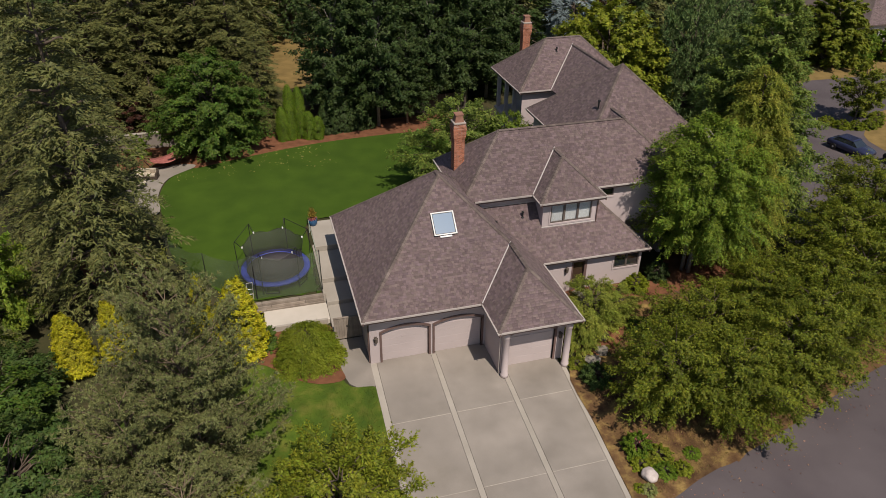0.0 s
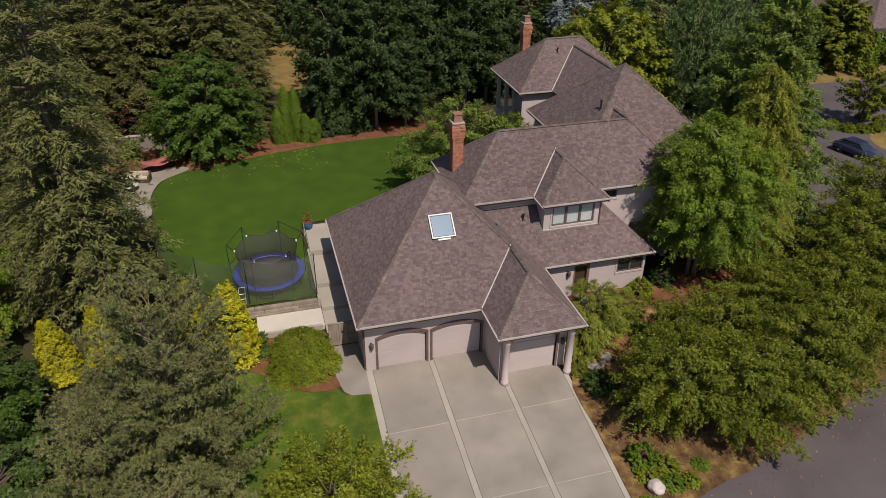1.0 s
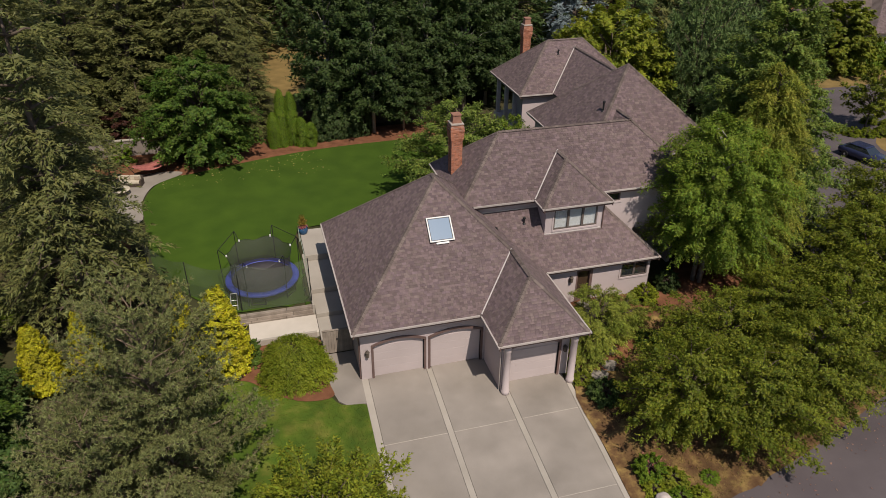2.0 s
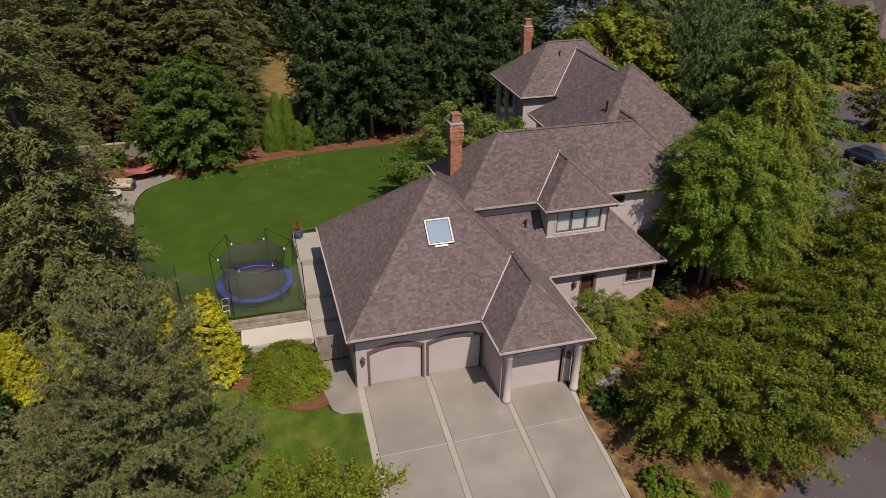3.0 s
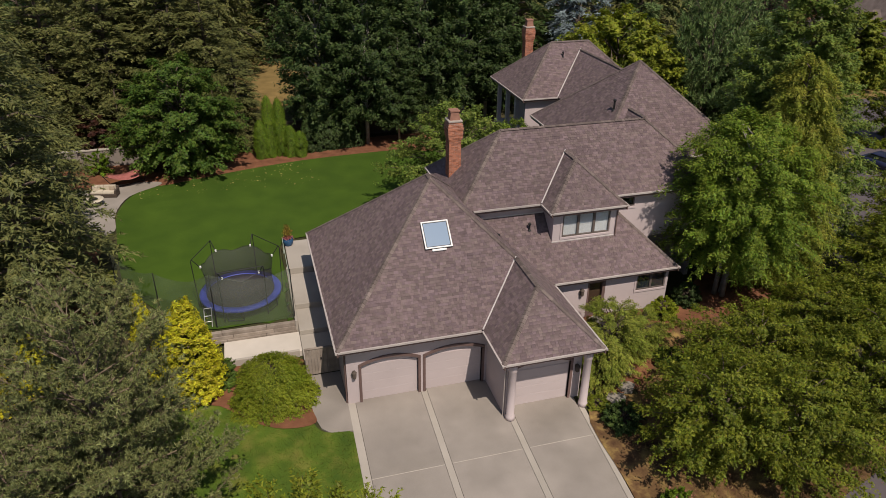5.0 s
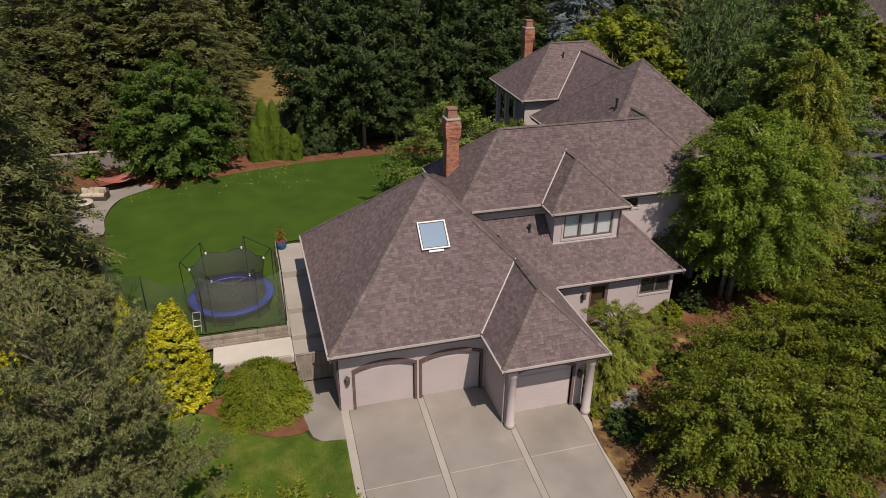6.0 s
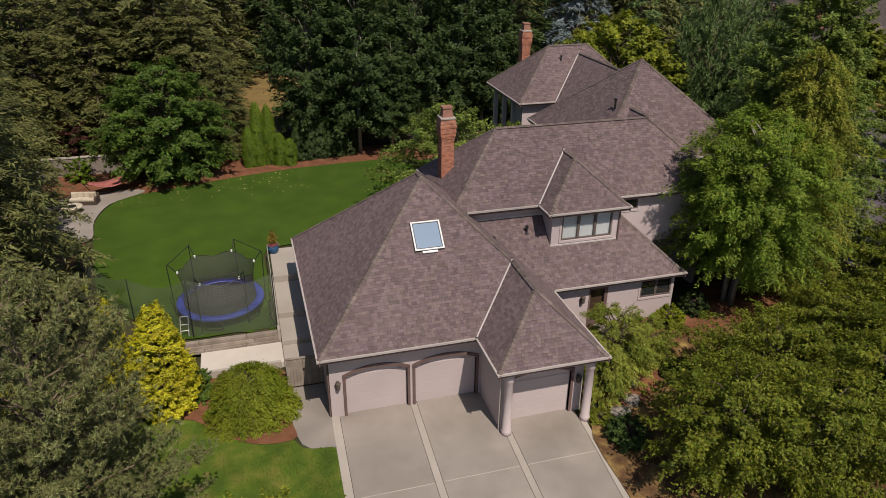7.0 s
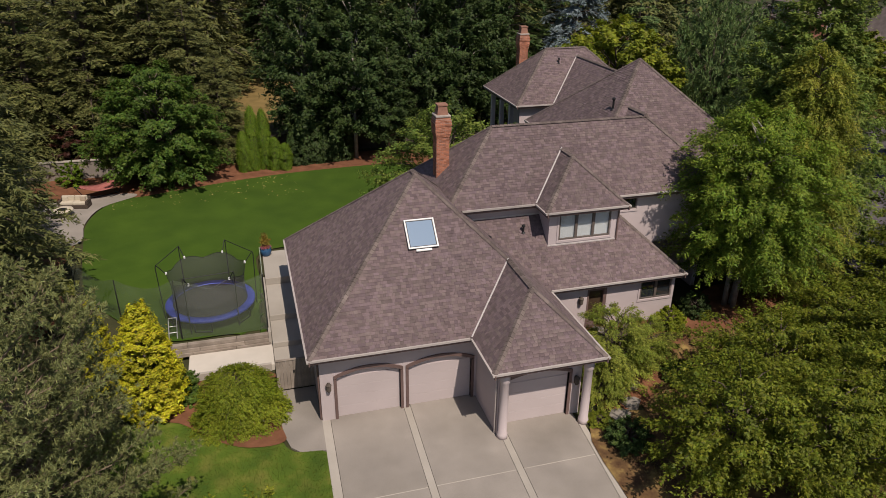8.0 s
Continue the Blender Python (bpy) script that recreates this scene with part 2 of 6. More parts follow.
# ---- ground, lawns, paving ----
def ground_sheet():
    xs = np.unique(np.concatenate([np.linspace(-900, -60, 12), np.arange(-60, -7, 1.5), np.arange(-7, -1.6, 0.5), [-1.9, -2.0], np.arange(-1.5, 11, 2.0), np.arange(11, 42, 0.5), np.arange(42, 110, 2.0), np.linspace(110, 900, 12)]))
    ys = np.unique(np.concatenate([np.linspace(-400, -40, 8), np.arange(-40, -4, 2.0), np.arange(-4, 14, 0.5), [7.3, 7.4], np.arange(14, 100, 2.0), np.linspace(100, 1500, 14)]))
    X, Y = np.meshgrid(xs, ys)
    Z = ground_z(X, Y)
    n = len(xs)
    verts = np.stack([X.ravel(), Y.ravel(), Z.ravel()], 1).tolist()
    faces = [(j * n + i, j * n + i + 1, (j + 1) * n + i + 1, (j + 1) * n + i) for j in range(len(ys) - 1) for i in range(n - 1)]
    g = new("ground", raw_mesh("ground", verts, faces, M_SOIL))
    return tagged(g, "brown leaf-strewn soil under the trees", "ground", kind="structure")


def patch(name, outline, material, label, category, lift=0.03, cell=0.5, height=ground_z):
    """A sheet that lies on the ground inside an outline."""
    bm = bmesh.new()
    bm.faces.new([bm.verts.new((x, y, 0)) for x, y in outline])
    bmesh.ops.triangulate(bm, faces=bm.faces[:])
    lo = [min(p[i] for p in outline) for i in (0, 1)]
    hi = [max(p[i] for p in outline) for i in (0, 1)]
    for ax in (0, 1):
        k = lo[ax] + cell
        while k < hi[ax]:
            co, no = [0, 0, 0], [0, 0, 0]
            co[ax], no[ax] = k, 1
            bmesh.ops.bisect_plane(bm, geom=bm.verts[:] + bm.edges[:] + bm.faces[:], plane_co=co, plane_no=no)
            k += cell
    for v in bm.verts:
        v.co.z = float(height(v.co.x, v.co.y)) + 0.05 + lift
    ob = mesh_ob(name, bm, material)
    for p in ob.data.polygons:
        if p.normal.z < 0:
            ob.data.flip_normals()
            break
    return tagged(ob, label, category, kind="structure")


def blades(outline_test, n, box_, height, size, lean=0.5, seed=1):
    """Upright grass blades scattered over an area."""
    r = np.random.RandomState(seed)
    x, y = r.uniform(box_[0], box_[1], n), r.uniform(box_[2], box_[3], n)
    k = outline_test(x, y)
    x, y = x[k], y[k]
    n = len(x)
    z = height(x, y)
    a = r.uniform(0, 2 * np.pi, n)
    h = size * r.uniform(0.6, 1.3, n)
    w = h * 0.28
    dx, dy = np.cos(a) * w, np.sin(a) * w
    lx, ly = r.normal(0, lean, n) * h, r.normal(0, lean, n) * h
    return np.stack([np.stack([x - dx, y - dy, z], 1), np.stack([x + dx, y + dy, z], 1), np.stack([x + lx, y + ly, z + h], 1)], 1)


def inside(outline):
    P = np.array(outline)

    def test(x, y):
        c = np.zeros(len(x), bool)
        for (x0, y0), (x1, y1) in zip(P, np.roll(P, -1, 0)):
            s = ((y0 > y) != (y1 > y)) & (x < (x1 - x0) * (y - y0) / (y1 - y0 + 1e-12) + x0)
            c ^= s
        return c
    return test


ground_sheet()
LAWN_BACK = curve_pts([(-2.0, 7.5), (-2.0, 12), (-1.95, 16.4), (1.5, 16.8), (6, 15.5), (12, 19), (13.5, 26), (12.5, 32.4), (9.96, 32.6), (6.4, 32.4), (2.5, 32.3), (-2.6, 31.4), (-7, 30.2), (-10.6, 29.1), (-12.6, 27.4), (-13.3, 24.2), (-13.0, 21.2), (-12.4, 17), (-11.5, 13), (-9, 9.5), (-7, 7.6), (-4, 7.5)], 4)
patch("lawn", LAWN_BACK, M_LAWN, "deep green mown back lawn beside the house", "lawn", 0.05)
LAWN_FRONT = curve_pts([(-0.04, -1.9), (-0.1, -4), (-0.18, -7), (-0.32, -11), (-0.5, -15.5), (-9, -18), (-16, -14), (-17, -6), (-13, 0), (-8.5, 2.2), (-6.2, 2.6), (-4.8, 1.5), (-2.3, 0.6), (-1.9, -0.6), (-1.4, -1.5)], 4)
patch("lawn", LAWN_FRONT, M_LAWN_F, "sunlit patchy green front lawn beside the drive", "lawn", 0.015)
MULCH = {
    "mulch around the domed shrub": curve_pts([(-1.82, 0.6), (-1.75, -0.75), (-3.3, -0.75), (-4.8, 0.2), (-6.2, 1.7), (-8, 2.5), (-8, 5.0), (-4, 5.0), (-1.75, 4.4)], 4),
    "mulch along the back of the lawn": curve_pts([(13, 31.5), (9.9, 32.4), (2.5, 32.1), (-2.6, 31.2), (-7, 30), (-10.6, 29), (-13, 30), (-18, 27.5), (-19, 34), (-8, 36), (0, 35.6), (9, 36.6), (16, 36)], 4),
    "mulch under the side trees": curve_pts([(-12.6, 12), (-13.6, 16), (-13.6, 21), (-17, 21), (-18, 14), (-14, 9)], 4),
    "mulch beside the front of the house": curve_pts([(12.4, -2.0), (12.2, 2.9), (19.5, 3.0), (24, 5.5), (28, 4), (27.5, 1.2), (22, 1.1), (18.5, 0.6), (15, -2.4)], 4),
    "mulch in the bed by the street": curve_pts([(11.46, -3.4), (10.94, -8.2), (10.58, -12.2), (10.8, -13.7), (14.4, -12.6), (18, -11.6), (17, -7), (15, -3.2)], 4),
}
for i, (label, pts) in enumerate(MULCH.items()):
    patch("mulch_bed", pts, M_LITTER if "street" in label else M_MULCH, ("tan leaf litter and bark " if "street" in label else "red-brown bark ") + label, "mulch bed", 0.05 + 0.004 * i, 1.0)
patch("grass_verge", curve_pts([(16.5, 0.5), (14.5, -3), (16.5, -11.6), (18.2, -11.65), (22.4, -10.5), (28, -8.6), (36, -6), (36, 0), (28, 1.5), (21, 1.4)], 3), M_LITTER, "dry tan grass and leaf litter beside the street", "grass", 0.04, 1.0)
patch("grass_verge", curve_pts([(8, -15.6), (12, -13.9), (16, -12.8), (24, -10.6), (32, -8), (42, -5.2), (42, -3), (30, -5), (20, -9), (14, -11), (9, -13)], 3), M_LITTER, "tan leaf litter along the edge of the street", "grass", 0.012, 1.0)
patch("grass_bank", curve_pts([(-11, 50), (1, 49), (5, 56), (6, 72), (-10, 72)], 3), M_DRY, "dry golden grass bank behind the back trees", "grass", 0.06, 3.0)
patch("road", curve_pts([(-60, -42), (-10, -22), (4, -15.9), (12, -13.6), (14.5, -12.7), (18.2, -11.75), (22.4, -10.5), (28, -8.6), (38, -5.6), (60, 0.5), (62, -9), (40, -15), (30, -18), (20, -21.5), (8, -26), (-10, -33), (-60, -54)], 3), M_ASPH, "grey asphalt street at the end of the drive", "road", 0.02, 4.0)
patch("road", curve_pts([(33, 3), (44, 21), (54, 29.5), (60, 40), (70, 45), (92, 46), (110, 46), (110, 30), (76, 32.5), (66.5, 27), (60.5, 20), (52.5, 6), (50, -4), (40, -6)], 3), M_ASPH, "grey asphalt side street with parked cars", "road", 0.022, 4.0)
patch("grass_verge", curve_pts([(55.5, 14), (56.0, 18.5), (57.0, 22.6), (63, 27.4), (66, 28.5), (76, 32.3), (90, 32), (90, 8), (58, 4)], 3), M_DRY, "dry yellow lawn beside the side street", "grass", 0.03, 4.0)
patch("grass_verge", curve_pts([(58, 39.8), (64.5, 39.4), (70, 39.2), (76, 39.5), (95, 41), (110, 47), (110, 52), (66, 53)], 3), M_DRY, "dry lawn across the side street", "grass", 0.03, 4.0)

# drive: slabs and pale strips
drive = tagged(new("driveway"), "grey concrete drive in panels with pale strips", "driveway", kind="structure")
# strips: left and right side at the doors, and how they lean towards the street
STRIPS = ((-0.04, 0.34, 0.03), (3.75, 4.06, 0.035), (7.57, 7.87, 0.046), (11.38, 11.65, 0.089))


def side(i, k, y):
    return STRIPS[i][k] + STRIPS[i][2] * y


def drive_slab(left, right, y0, y1, mat_, name, gap=0.0, top=0.03):
    bm = bmesh.new()
    slab(bm, [(side(*left, y0) + gap, y0), (side(*right, y0) - gap, y0), (side(*right, y1) - gap, y1), (side(*left, y1) + gap, y1)], -0.12, top)
    bmesh.ops.bevel(bm, geom=[e for e in bm.edges if min(v.co.z for v in e.verts) > 0], offset=0.012, segments=1, affect="EDGES")
    return part(name, bm, mat_, drive)


tops = (0.4, 0.4, -2.0)
for i in range(3):
    ys = [-16.5 + i * 0.9, -10.35, -5.03, tops[i] + 0.02]
    for a, b in zip(ys, ys[1:]):
        drive_slab((i, 1), (i + 1, 0), a + 0.012, b - 0.012, M_CONC, "concrete_panel", 0.012)
    for y in ys[1:3]:
        drive_slab((i, 1), (i + 1, 0), y - .022, y + .022, M_CONC_L, "joint", 0.02, 0.0335)
for i in range(4):
    drive_slab((i, 0), (i, 1), -16.8 + i * 0.9, (0.3, 0.3, -2.8, -3.0)[i], M_CONC_L, "concrete_strip")
bm = bmesh.new()
slab(bm, [(-1.85, 3.0), (-1.86, 0.3), (-1.72, -0.46), (-1.53, -1.19), (-1.15, -1.6), (-0.02, -1.75), (-0.02, 3.0)], -0.1, 0.026)
part("side_apron", bm, M_CONC, drive)
patch("worn_grass", [(-13.5, 15.5), (-12.25, 15.2), (-12.15, 13.4), (-13.5, 13.7)], mat("pale_grass", (0.1, 0.115, 0.012), (0.14, 0.14, 0.02), 2, 0.9, 0.3), "pale square of worn grass on the back lawn", "grass", 0.075)
patch("worn_grass", curve_pts([(-5.75, -2.05), (-5.6, -1.9), (-5.42, -2.0), (-5.45, -2.18), (-5.65, -2.2)], 4), mat("dry_turf", (0.13, 0.13, 0.03), (0.19, 0.165, 0.045), 2, 0.9, 0.5, 22), "small dry spot in the front lawn", "grass", 0.045)

# ---- the house ----
S, ZE, EO = 0.928, 3.75, 0.47
house = empty("house", (6, 4, 0), "grey-beige stucco house with brown shingled hip roofs", "house")


def hpart(name, bm, material, parent=None, label="", smooth=False):
    ob = part(name, bm, material, parent or house, label, smooth)
    if not parent:
        at_home(ob)
    return ob


def hmesh(name, me, parent=None, label=""):
    ob = new(name, me)
    ob.parent = parent or house
    if not parent:
        at_home(ob)
    if label:
        tagged(ob, label)
    return ob


def clip2(poly, side):
    """Cut a flat polygon by the half planes of a convex outline."""
    for (ax, ay), (bx, by) in zip(side, side[1:] + side[:1]):
        out = []
        for i in range(len(poly)):
            p, q = poly[i], poly[(i + 1) % len(poly)]
            dp = (bx - ax) * (p[1] - ay) - (by - ay) * (p[0] - ax)
            dq = (bx - ax) * (q[1] - ay) - (by - ay) * (q[0] - ax)
            if dp >= 0:
                out.append(p)
            if (dp >= 0) != (dq >= 0):
                t = dp / (dp - dq)
                out.append((p[0] + t * (q[0] - p[0]), p[1] + t * (q[1] - p[1])))
        poly = out
        if len(poly) < 3:
            return []
    return poly


COURSE = 0.15
rng = random.Random(7)


def shingle_tabs(pts):
    """Tabs of one roof plane (convex, eave first): corner rings in the plan of the slope, with the maps to space."""
    P = [Vector(p) for p in pts]
    u = (P[1] - P[0]).normalized()
    n = (P[1] - P[0]).cross(P[2] - P[0]).normalized()
    if n.z < 0:
        n = -n
    v = n.cross(u)
    if v.z < 0:
        u, v = -u, -v
    o = P[0]
    flat = [((p - o).dot(u), (p - o).dot(v)) for p in P]
    area = sum(a[0] * b[1] - b[0] * a[1] for a, b in zip(flat, flat[1:] + flat[:1]))
    if area < 0:
        flat.reverse()
    umin, umax = min(p[0] for p in flat), max(p[0] for p in flat)
    vmax = max(p[1] for p in flat)
    tabs, k = [], 0
    while k * COURSE < vmax:
        v0 = k * COURSE
        x = umin - rng.uniform(0, 0.4)
        while x < umax:
            w = rng.choice((0.13, 0.17, 0.2, 0.25, 0.32))
            ring = clip2([(x, v0), (x + w - 0.008, v0), (x + w - 0.008, v0 + COURSE + 0.01), (x, v0 + COURSE + 0.01)], flat)
            if len(ring) > 2:
                h = rng.uniform(0.006, 0.02)
                lo = [o + u * a + v * b for a, b in ring]
                hi = [o + u * a + v * b + n * (0.006 + h * (1 - (b - v0) / (COURSE + 0.02))) for a, b in ring]
                tabs.append((lo, hi))
            x += w
        k += 1
    return tabs


def tabs_mesh(name, tabs, material, home=Vector((0, 0, 0))):
    verts, faces = [], []
    for lo, hi in tabs:
        b, m = len(verts), len(lo)
        verts += [tuple(p - home) for p in lo] + [tuple(p - home) for p in hi]
        faces.append(tuple(range(b + m, b + 2 * m)))
        faces += [(b + i, b + (i + 1) % m, b + m + (i + 1) % m, b + m + i) for i in range(m)]
    return raw_mesh(name, verts, faces, material)


def roof_deck(bm, pts, thick=0.12):
    hi = [bm.verts.new(p) for p in pts]
    lo = [bm.verts.new((p[0], p[1], p[2] - thick)) for p in pts]
    m = len(pts)
    bm.faces.new(hi)
    bm.faces.new(lo[::-1])
    for i in range(m):
        bm.faces.new((lo[i], lo[(i + 1) % m], hi[(i + 1) % m], hi[i]))


NEAR_TABS = []


def roof(name, planes, caps=(), valleys=(), eaves=(), gutter=True, label="brown-grey shingled hip roof"):
    """A roof of several planes, with hip and ridge caps, valley flashing and gutters."""
    bm = bmesh.new()
    for p in planes:
        roof_deck(bm, p)
    deck = hpart(name, bm, M_CAP, None, label)
    tabs = []
    for p in planes:
        tabs += shingle_tabs(p)
    if name == "garage_roof":
        near = [t for t in tabs if -4 < t[0][0].y < -0.2 and 6.7 < t[0][0].x < 11.2][:300]
        ids = {id(t) for t in near}
        NEAR_TABS.extend(near)
        tabs = [t for t in tabs if id(t) not in ids]
    sh = hmesh("shingles", tabs_mesh("shingles", tabs, M_SHINGLE, Vector(house.location) * 0), None)
    sh.parent = deck
    sh.matrix_parent_inverse = Matrix.Identity(4)
    tagged(sh, "overlapping weathered asphalt shingles", kind="stuff")
    vs, fs = [], []
    for a, b in caps:
        a, b = Vector(a), Vector(b)
        d = (b - a)
        L = d.length
        d.normalize()
        side = d.cross(Vector((0, 0, 1))).normalized()
        drop = Vector((0, 0, -0.075))
        k = 0.0
        while k < L - 0.05:
            e = min(k + 0.24, L)
            p, q = a + d * k + Vector((0, 0, 0.062)), a + d * e + Vector((0, 0, 0.038))
            i = len(vs)
            vs += [tuple(x) for x in (p + side * .14 + drop, p, p - side * .14 + drop, q + side * .14 + drop, q, q - side * .14 + drop)]
            fs += [(i, i + 1, i + 4, i + 3), (i + 1, i + 2, i + 5, i + 4), (i, i + 2, i + 1), (i + 3, i + 4, i + 5)]
            k += 0.225
    if vs:
        c = hmesh("ridge_cap", raw_mesh("ridge_cap", vs, fs, M_CAP))
        c.parent, c.matrix_parent_inverse = deck, Matrix.Identity(4)
        tagged(c, "folded shingle caps on hips and ridges", kind="stuff")
    for a, b in valleys:
        bm = bmesh.new()
        bar(bm, Vector(a) + Vector((0, 0, .03)), Vector(b) + Vector((0, 0, .03)), 0.045, 6)
        v = hpart("valley_flashing", bm, M_FLASH, deck, "pale metal valley flashing")
    if gutter:
        for a, b, out in eaves:
            a, b, out = Vector(a), Vector(b), Vector((*out, 0))
            for nm, off, hgt, wid, m_ in (("gutter", 0.0, 0.09, 0.09, M_GUTTER), ("fascia", -0.06, 0.22, 0.05, M_TRIM)):
                bm = bmesh.new()
                p = [a + out * off, b + out * off, b + out * (off + wid), a + out * (off + wid)]
                t0 = 0.02 if nm == "gutter" else -0.01
                slab(bm, [(q.x, q.y) for q in p], a.z + t0 - hgt, a.z + t0)
                hpart(nm, bm, m_, deck)
    return deck


def hip_block(x0, x1, y0, y1, z, along):
    """Planes and lines of a plain hip roof on a rectangle; along: x or y, the way of its ridge."""
    if along == "x":
        h = (y1 - y0) / 2
        a, b = (x0 + h, y0 + h, z + S * h), (x1 - h, y0 + h, z + S * h)
        pl = [[(x0, y0, z), (x1, y0, z), b, a], [(x1, y1, z), (x0, y1, z), a, b], [(x0, y1, z), (x0, y0, z), a], [(x1, y0, z), (x1, y1, z), b]]
        cp = [(a, b), ((x0, y0, z), a), ((x0, y1, z), a), ((x1, y0, z), b), ((x1, y1, z), b)]
    else:
        h = (x1 - x0) / 2
        a, b = (x0 + h, y0 + h, z + S * h), (x0 + h, y1 - h, z + S * h)
        pl = [[(x0, y0, z), (x1, y0, z), a], [(x1, y1, z), (x0, y1, z), b], [(x0, y1, z), (x0, y0, z), a, b], [(x1, y0, z), (x1, y1, z), b, a]]
        cp = [(a, b), ((x0, y0, z), a), ((x1, y0, z), a), ((x0, y1, z), b), ((x1, y1, z), b)]
    return pl, cp


# garage: a square hip with a projecting third bay
GX0, GX1, GY0, GY1 = -EO, 11.91, -EO, 12.51
HX = (GX1 - GX0) / 2
RX, RZ = GX0 + HX, ZE + S * HX
R1, R2 = GY0 + HX, GY1 - HX
BL, YF = 6.76, -3.426
BH = (GX1 - BL) / 2
BX, BZ = BL + BH, ZE + S * BH
pk, pk2 = (RX, R1, RZ), (RX, R2, RZ)
jv, jh = (BX, GY0 + BH, BZ), (BX, YF + BH, BZ)
roof("garage_roof", [
    [(GX0, GY0, ZE), (BL, GY0, ZE), jv, pk],
    [(GX0, GY1, ZE), (GX0, GY0, ZE), pk, pk2],
    [(GX1, jv[1], ZE), (GX1, GY1, ZE), pk2, pk, jv],
    [(GX1, GY1, ZE), (GX0, GY1, ZE), pk2],
    [(BL, YF, ZE), (GX1, YF, ZE), jh],
    [(BL, GY0, ZE), (BL, YF, ZE), jh, jv],
    [(GX1, YF, ZE), (GX1, jv[1], ZE), jv, jh]],
    [(pk, pk2), ((GX0, GY0, ZE), pk), ((GX0, GY1, ZE), pk2), (jv, pk), (jh, jv), ((BL, YF, ZE), jh), ((GX1, YF, ZE), jh), ((GX1, GY1, ZE), pk2)],
    [((BL, GY0, ZE), jv)],
    [((GX0, GY0, ZE), (BL, GY0, ZE), (0, -1)), ((GX0, GY1, ZE), (GX0, GY0 - .11, ZE), (-1, 0)), ((BL, YF, ZE), (GX1, YF, ZE), (0, -1)), ((BL, GY0, ZE), (BL, YF - .11, ZE), (-1, 0)), ((GX1, YF - .11, ZE), (GX1, 3.2, ZE), (1, 0))])

# entry wing, dormer, upper roofs, far wing
EX1, EY, EZ = 19.63, 2.6, 3.81
UY, UZ = 5.26, 7.47
ew = UY + EO
et = EZ + S * (ew - EY)
roof("entry_roof", [
    [(8.5, EY, EZ), (EX1, EY, EZ), (EX1 - (ew - EY), ew, et), (8.5, ew, et)],
    [(EX1, EY, EZ), (EX1, 10, EZ), (EX1 - (ew - EY), 10, et), (EX1 - (ew - EY), ew, et)]],
    [((EX1, EY, EZ), (EX1 - (ew - EY), ew, et))], [],
    [((11.95, EY, EZ), (EX1, EY, EZ), (0, -1)), ((EX1, EY - .11, EZ), (EX1, 5.6, EZ), (1, 0))])
pl, cp = hip_block(7.16, 23.4, UY, UY + 7.0, UZ, "x")
roof("upper_roof", pl, cp, [], [((8.0, UY, UZ), (11.98, UY, UZ), (0, -1)), ((16.55, UY, UZ), (23.4, UY, UZ), (0, -1)), ((7.16, UY + 7, UZ), (7.16, UY, UZ), (-1, 0))])
DX0, DX1, DY = 11.98, 16.55, 3.89
DH = (DX1 - DX0) / 2
dm = DX0 + DH
da, db = (dm, DY + DH, UZ + S * DH), (dm, UY + DH + .02, UZ + S * DH)
roof("dormer_roof", [
    [(DX0, DY, UZ), (DX1, DY, UZ), da], [(DX0, UY, UZ), (DX0, DY, UZ), da, db], [(DX1, DY, UZ), (DX1, UY, UZ), db, da]],
    [(da, db), ((DX0, DY, UZ), da), ((DX1, DY, UZ), da)], [((DX0, UY, UZ), db)],
    [((DX0, DY, UZ), (DX1, DY, UZ), (0, -1)), ((DX0, UY, UZ), (DX0, DY - .11, UZ), (-1, 0)), ((DX1, DY - .11, UZ), (DX1, UY, UZ), (1, 0))], label="shingled hip roof of the dormer")
FX, FZ = 19.8, 10.85
fh = (FZ - UZ) / S
roof("link_roof", [
    [(FX - fh, 13, UZ), (FX - fh, 9.2, UZ), (FX, 8.6, FZ), (FX, 13, FZ)], [(FX + fh, 9.2, UZ), (FX + fh, 13, UZ), (FX, 13, FZ), (FX, 8.6, FZ)]],
    [((FX, 8.6, FZ), (FX, 11, FZ))], gutter=False)
TX, TY, TZ, TD = 21.63, 12.95, 13.13, 5.15
te = TZ - S * TD
tp = (TX, TY, TZ)
c4 = [(TX - TD, TY - TD, te), (TX + TD, TY - TD, te), (TX + TD, TY + TD, te), (TX - TD, TY + TD, te)]
roof("tall_roof", [[c4[0], c4[1], tp], [c4[1], c4[2], tp], [c4[2], c4[3], tp], [c4[3], c4[0], tp]],
     [(c4[i], tp) for i in range(4)], [], [(c4[3], c4[0], (-1, 0)), (c4[0], c4[1], (0, -1))])
WX, WY0, WY1, WZ = 17.2, 21.58, 28.93, 8.45
pl, cp = hip_block(WX, 27.8, WY0, WY1, WZ, "x")
roof("far_wing_roof", pl, cp, [], [((WX, WY0, WZ), (20.1, WY0, WZ), (0, -1)), ((WX, WY1, WZ), (WX, WY0 - .11, WZ), (-1, 0))])
NX0, NX, NZ = 20.11, 23.22, 11.34
roof("north_link_roof", [
    [(NX0, WY0, WZ), (NX0, 14, WZ), (NX, 14, NZ), (NX, WY0 + NX - NX0, NZ)], [(2 * NX - NX0, 14, WZ), (2 * NX - NX0, WY0, WZ), (NX, WY0 + NX - NX0, NZ), (NX, 14, NZ)]],
    [((NX, 14, NZ), (NX, WY0 + NX - NX0, NZ))], [((NX0, WY0, WZ), (NX, WY0 + NX - NX0, NZ))], gutter=False)


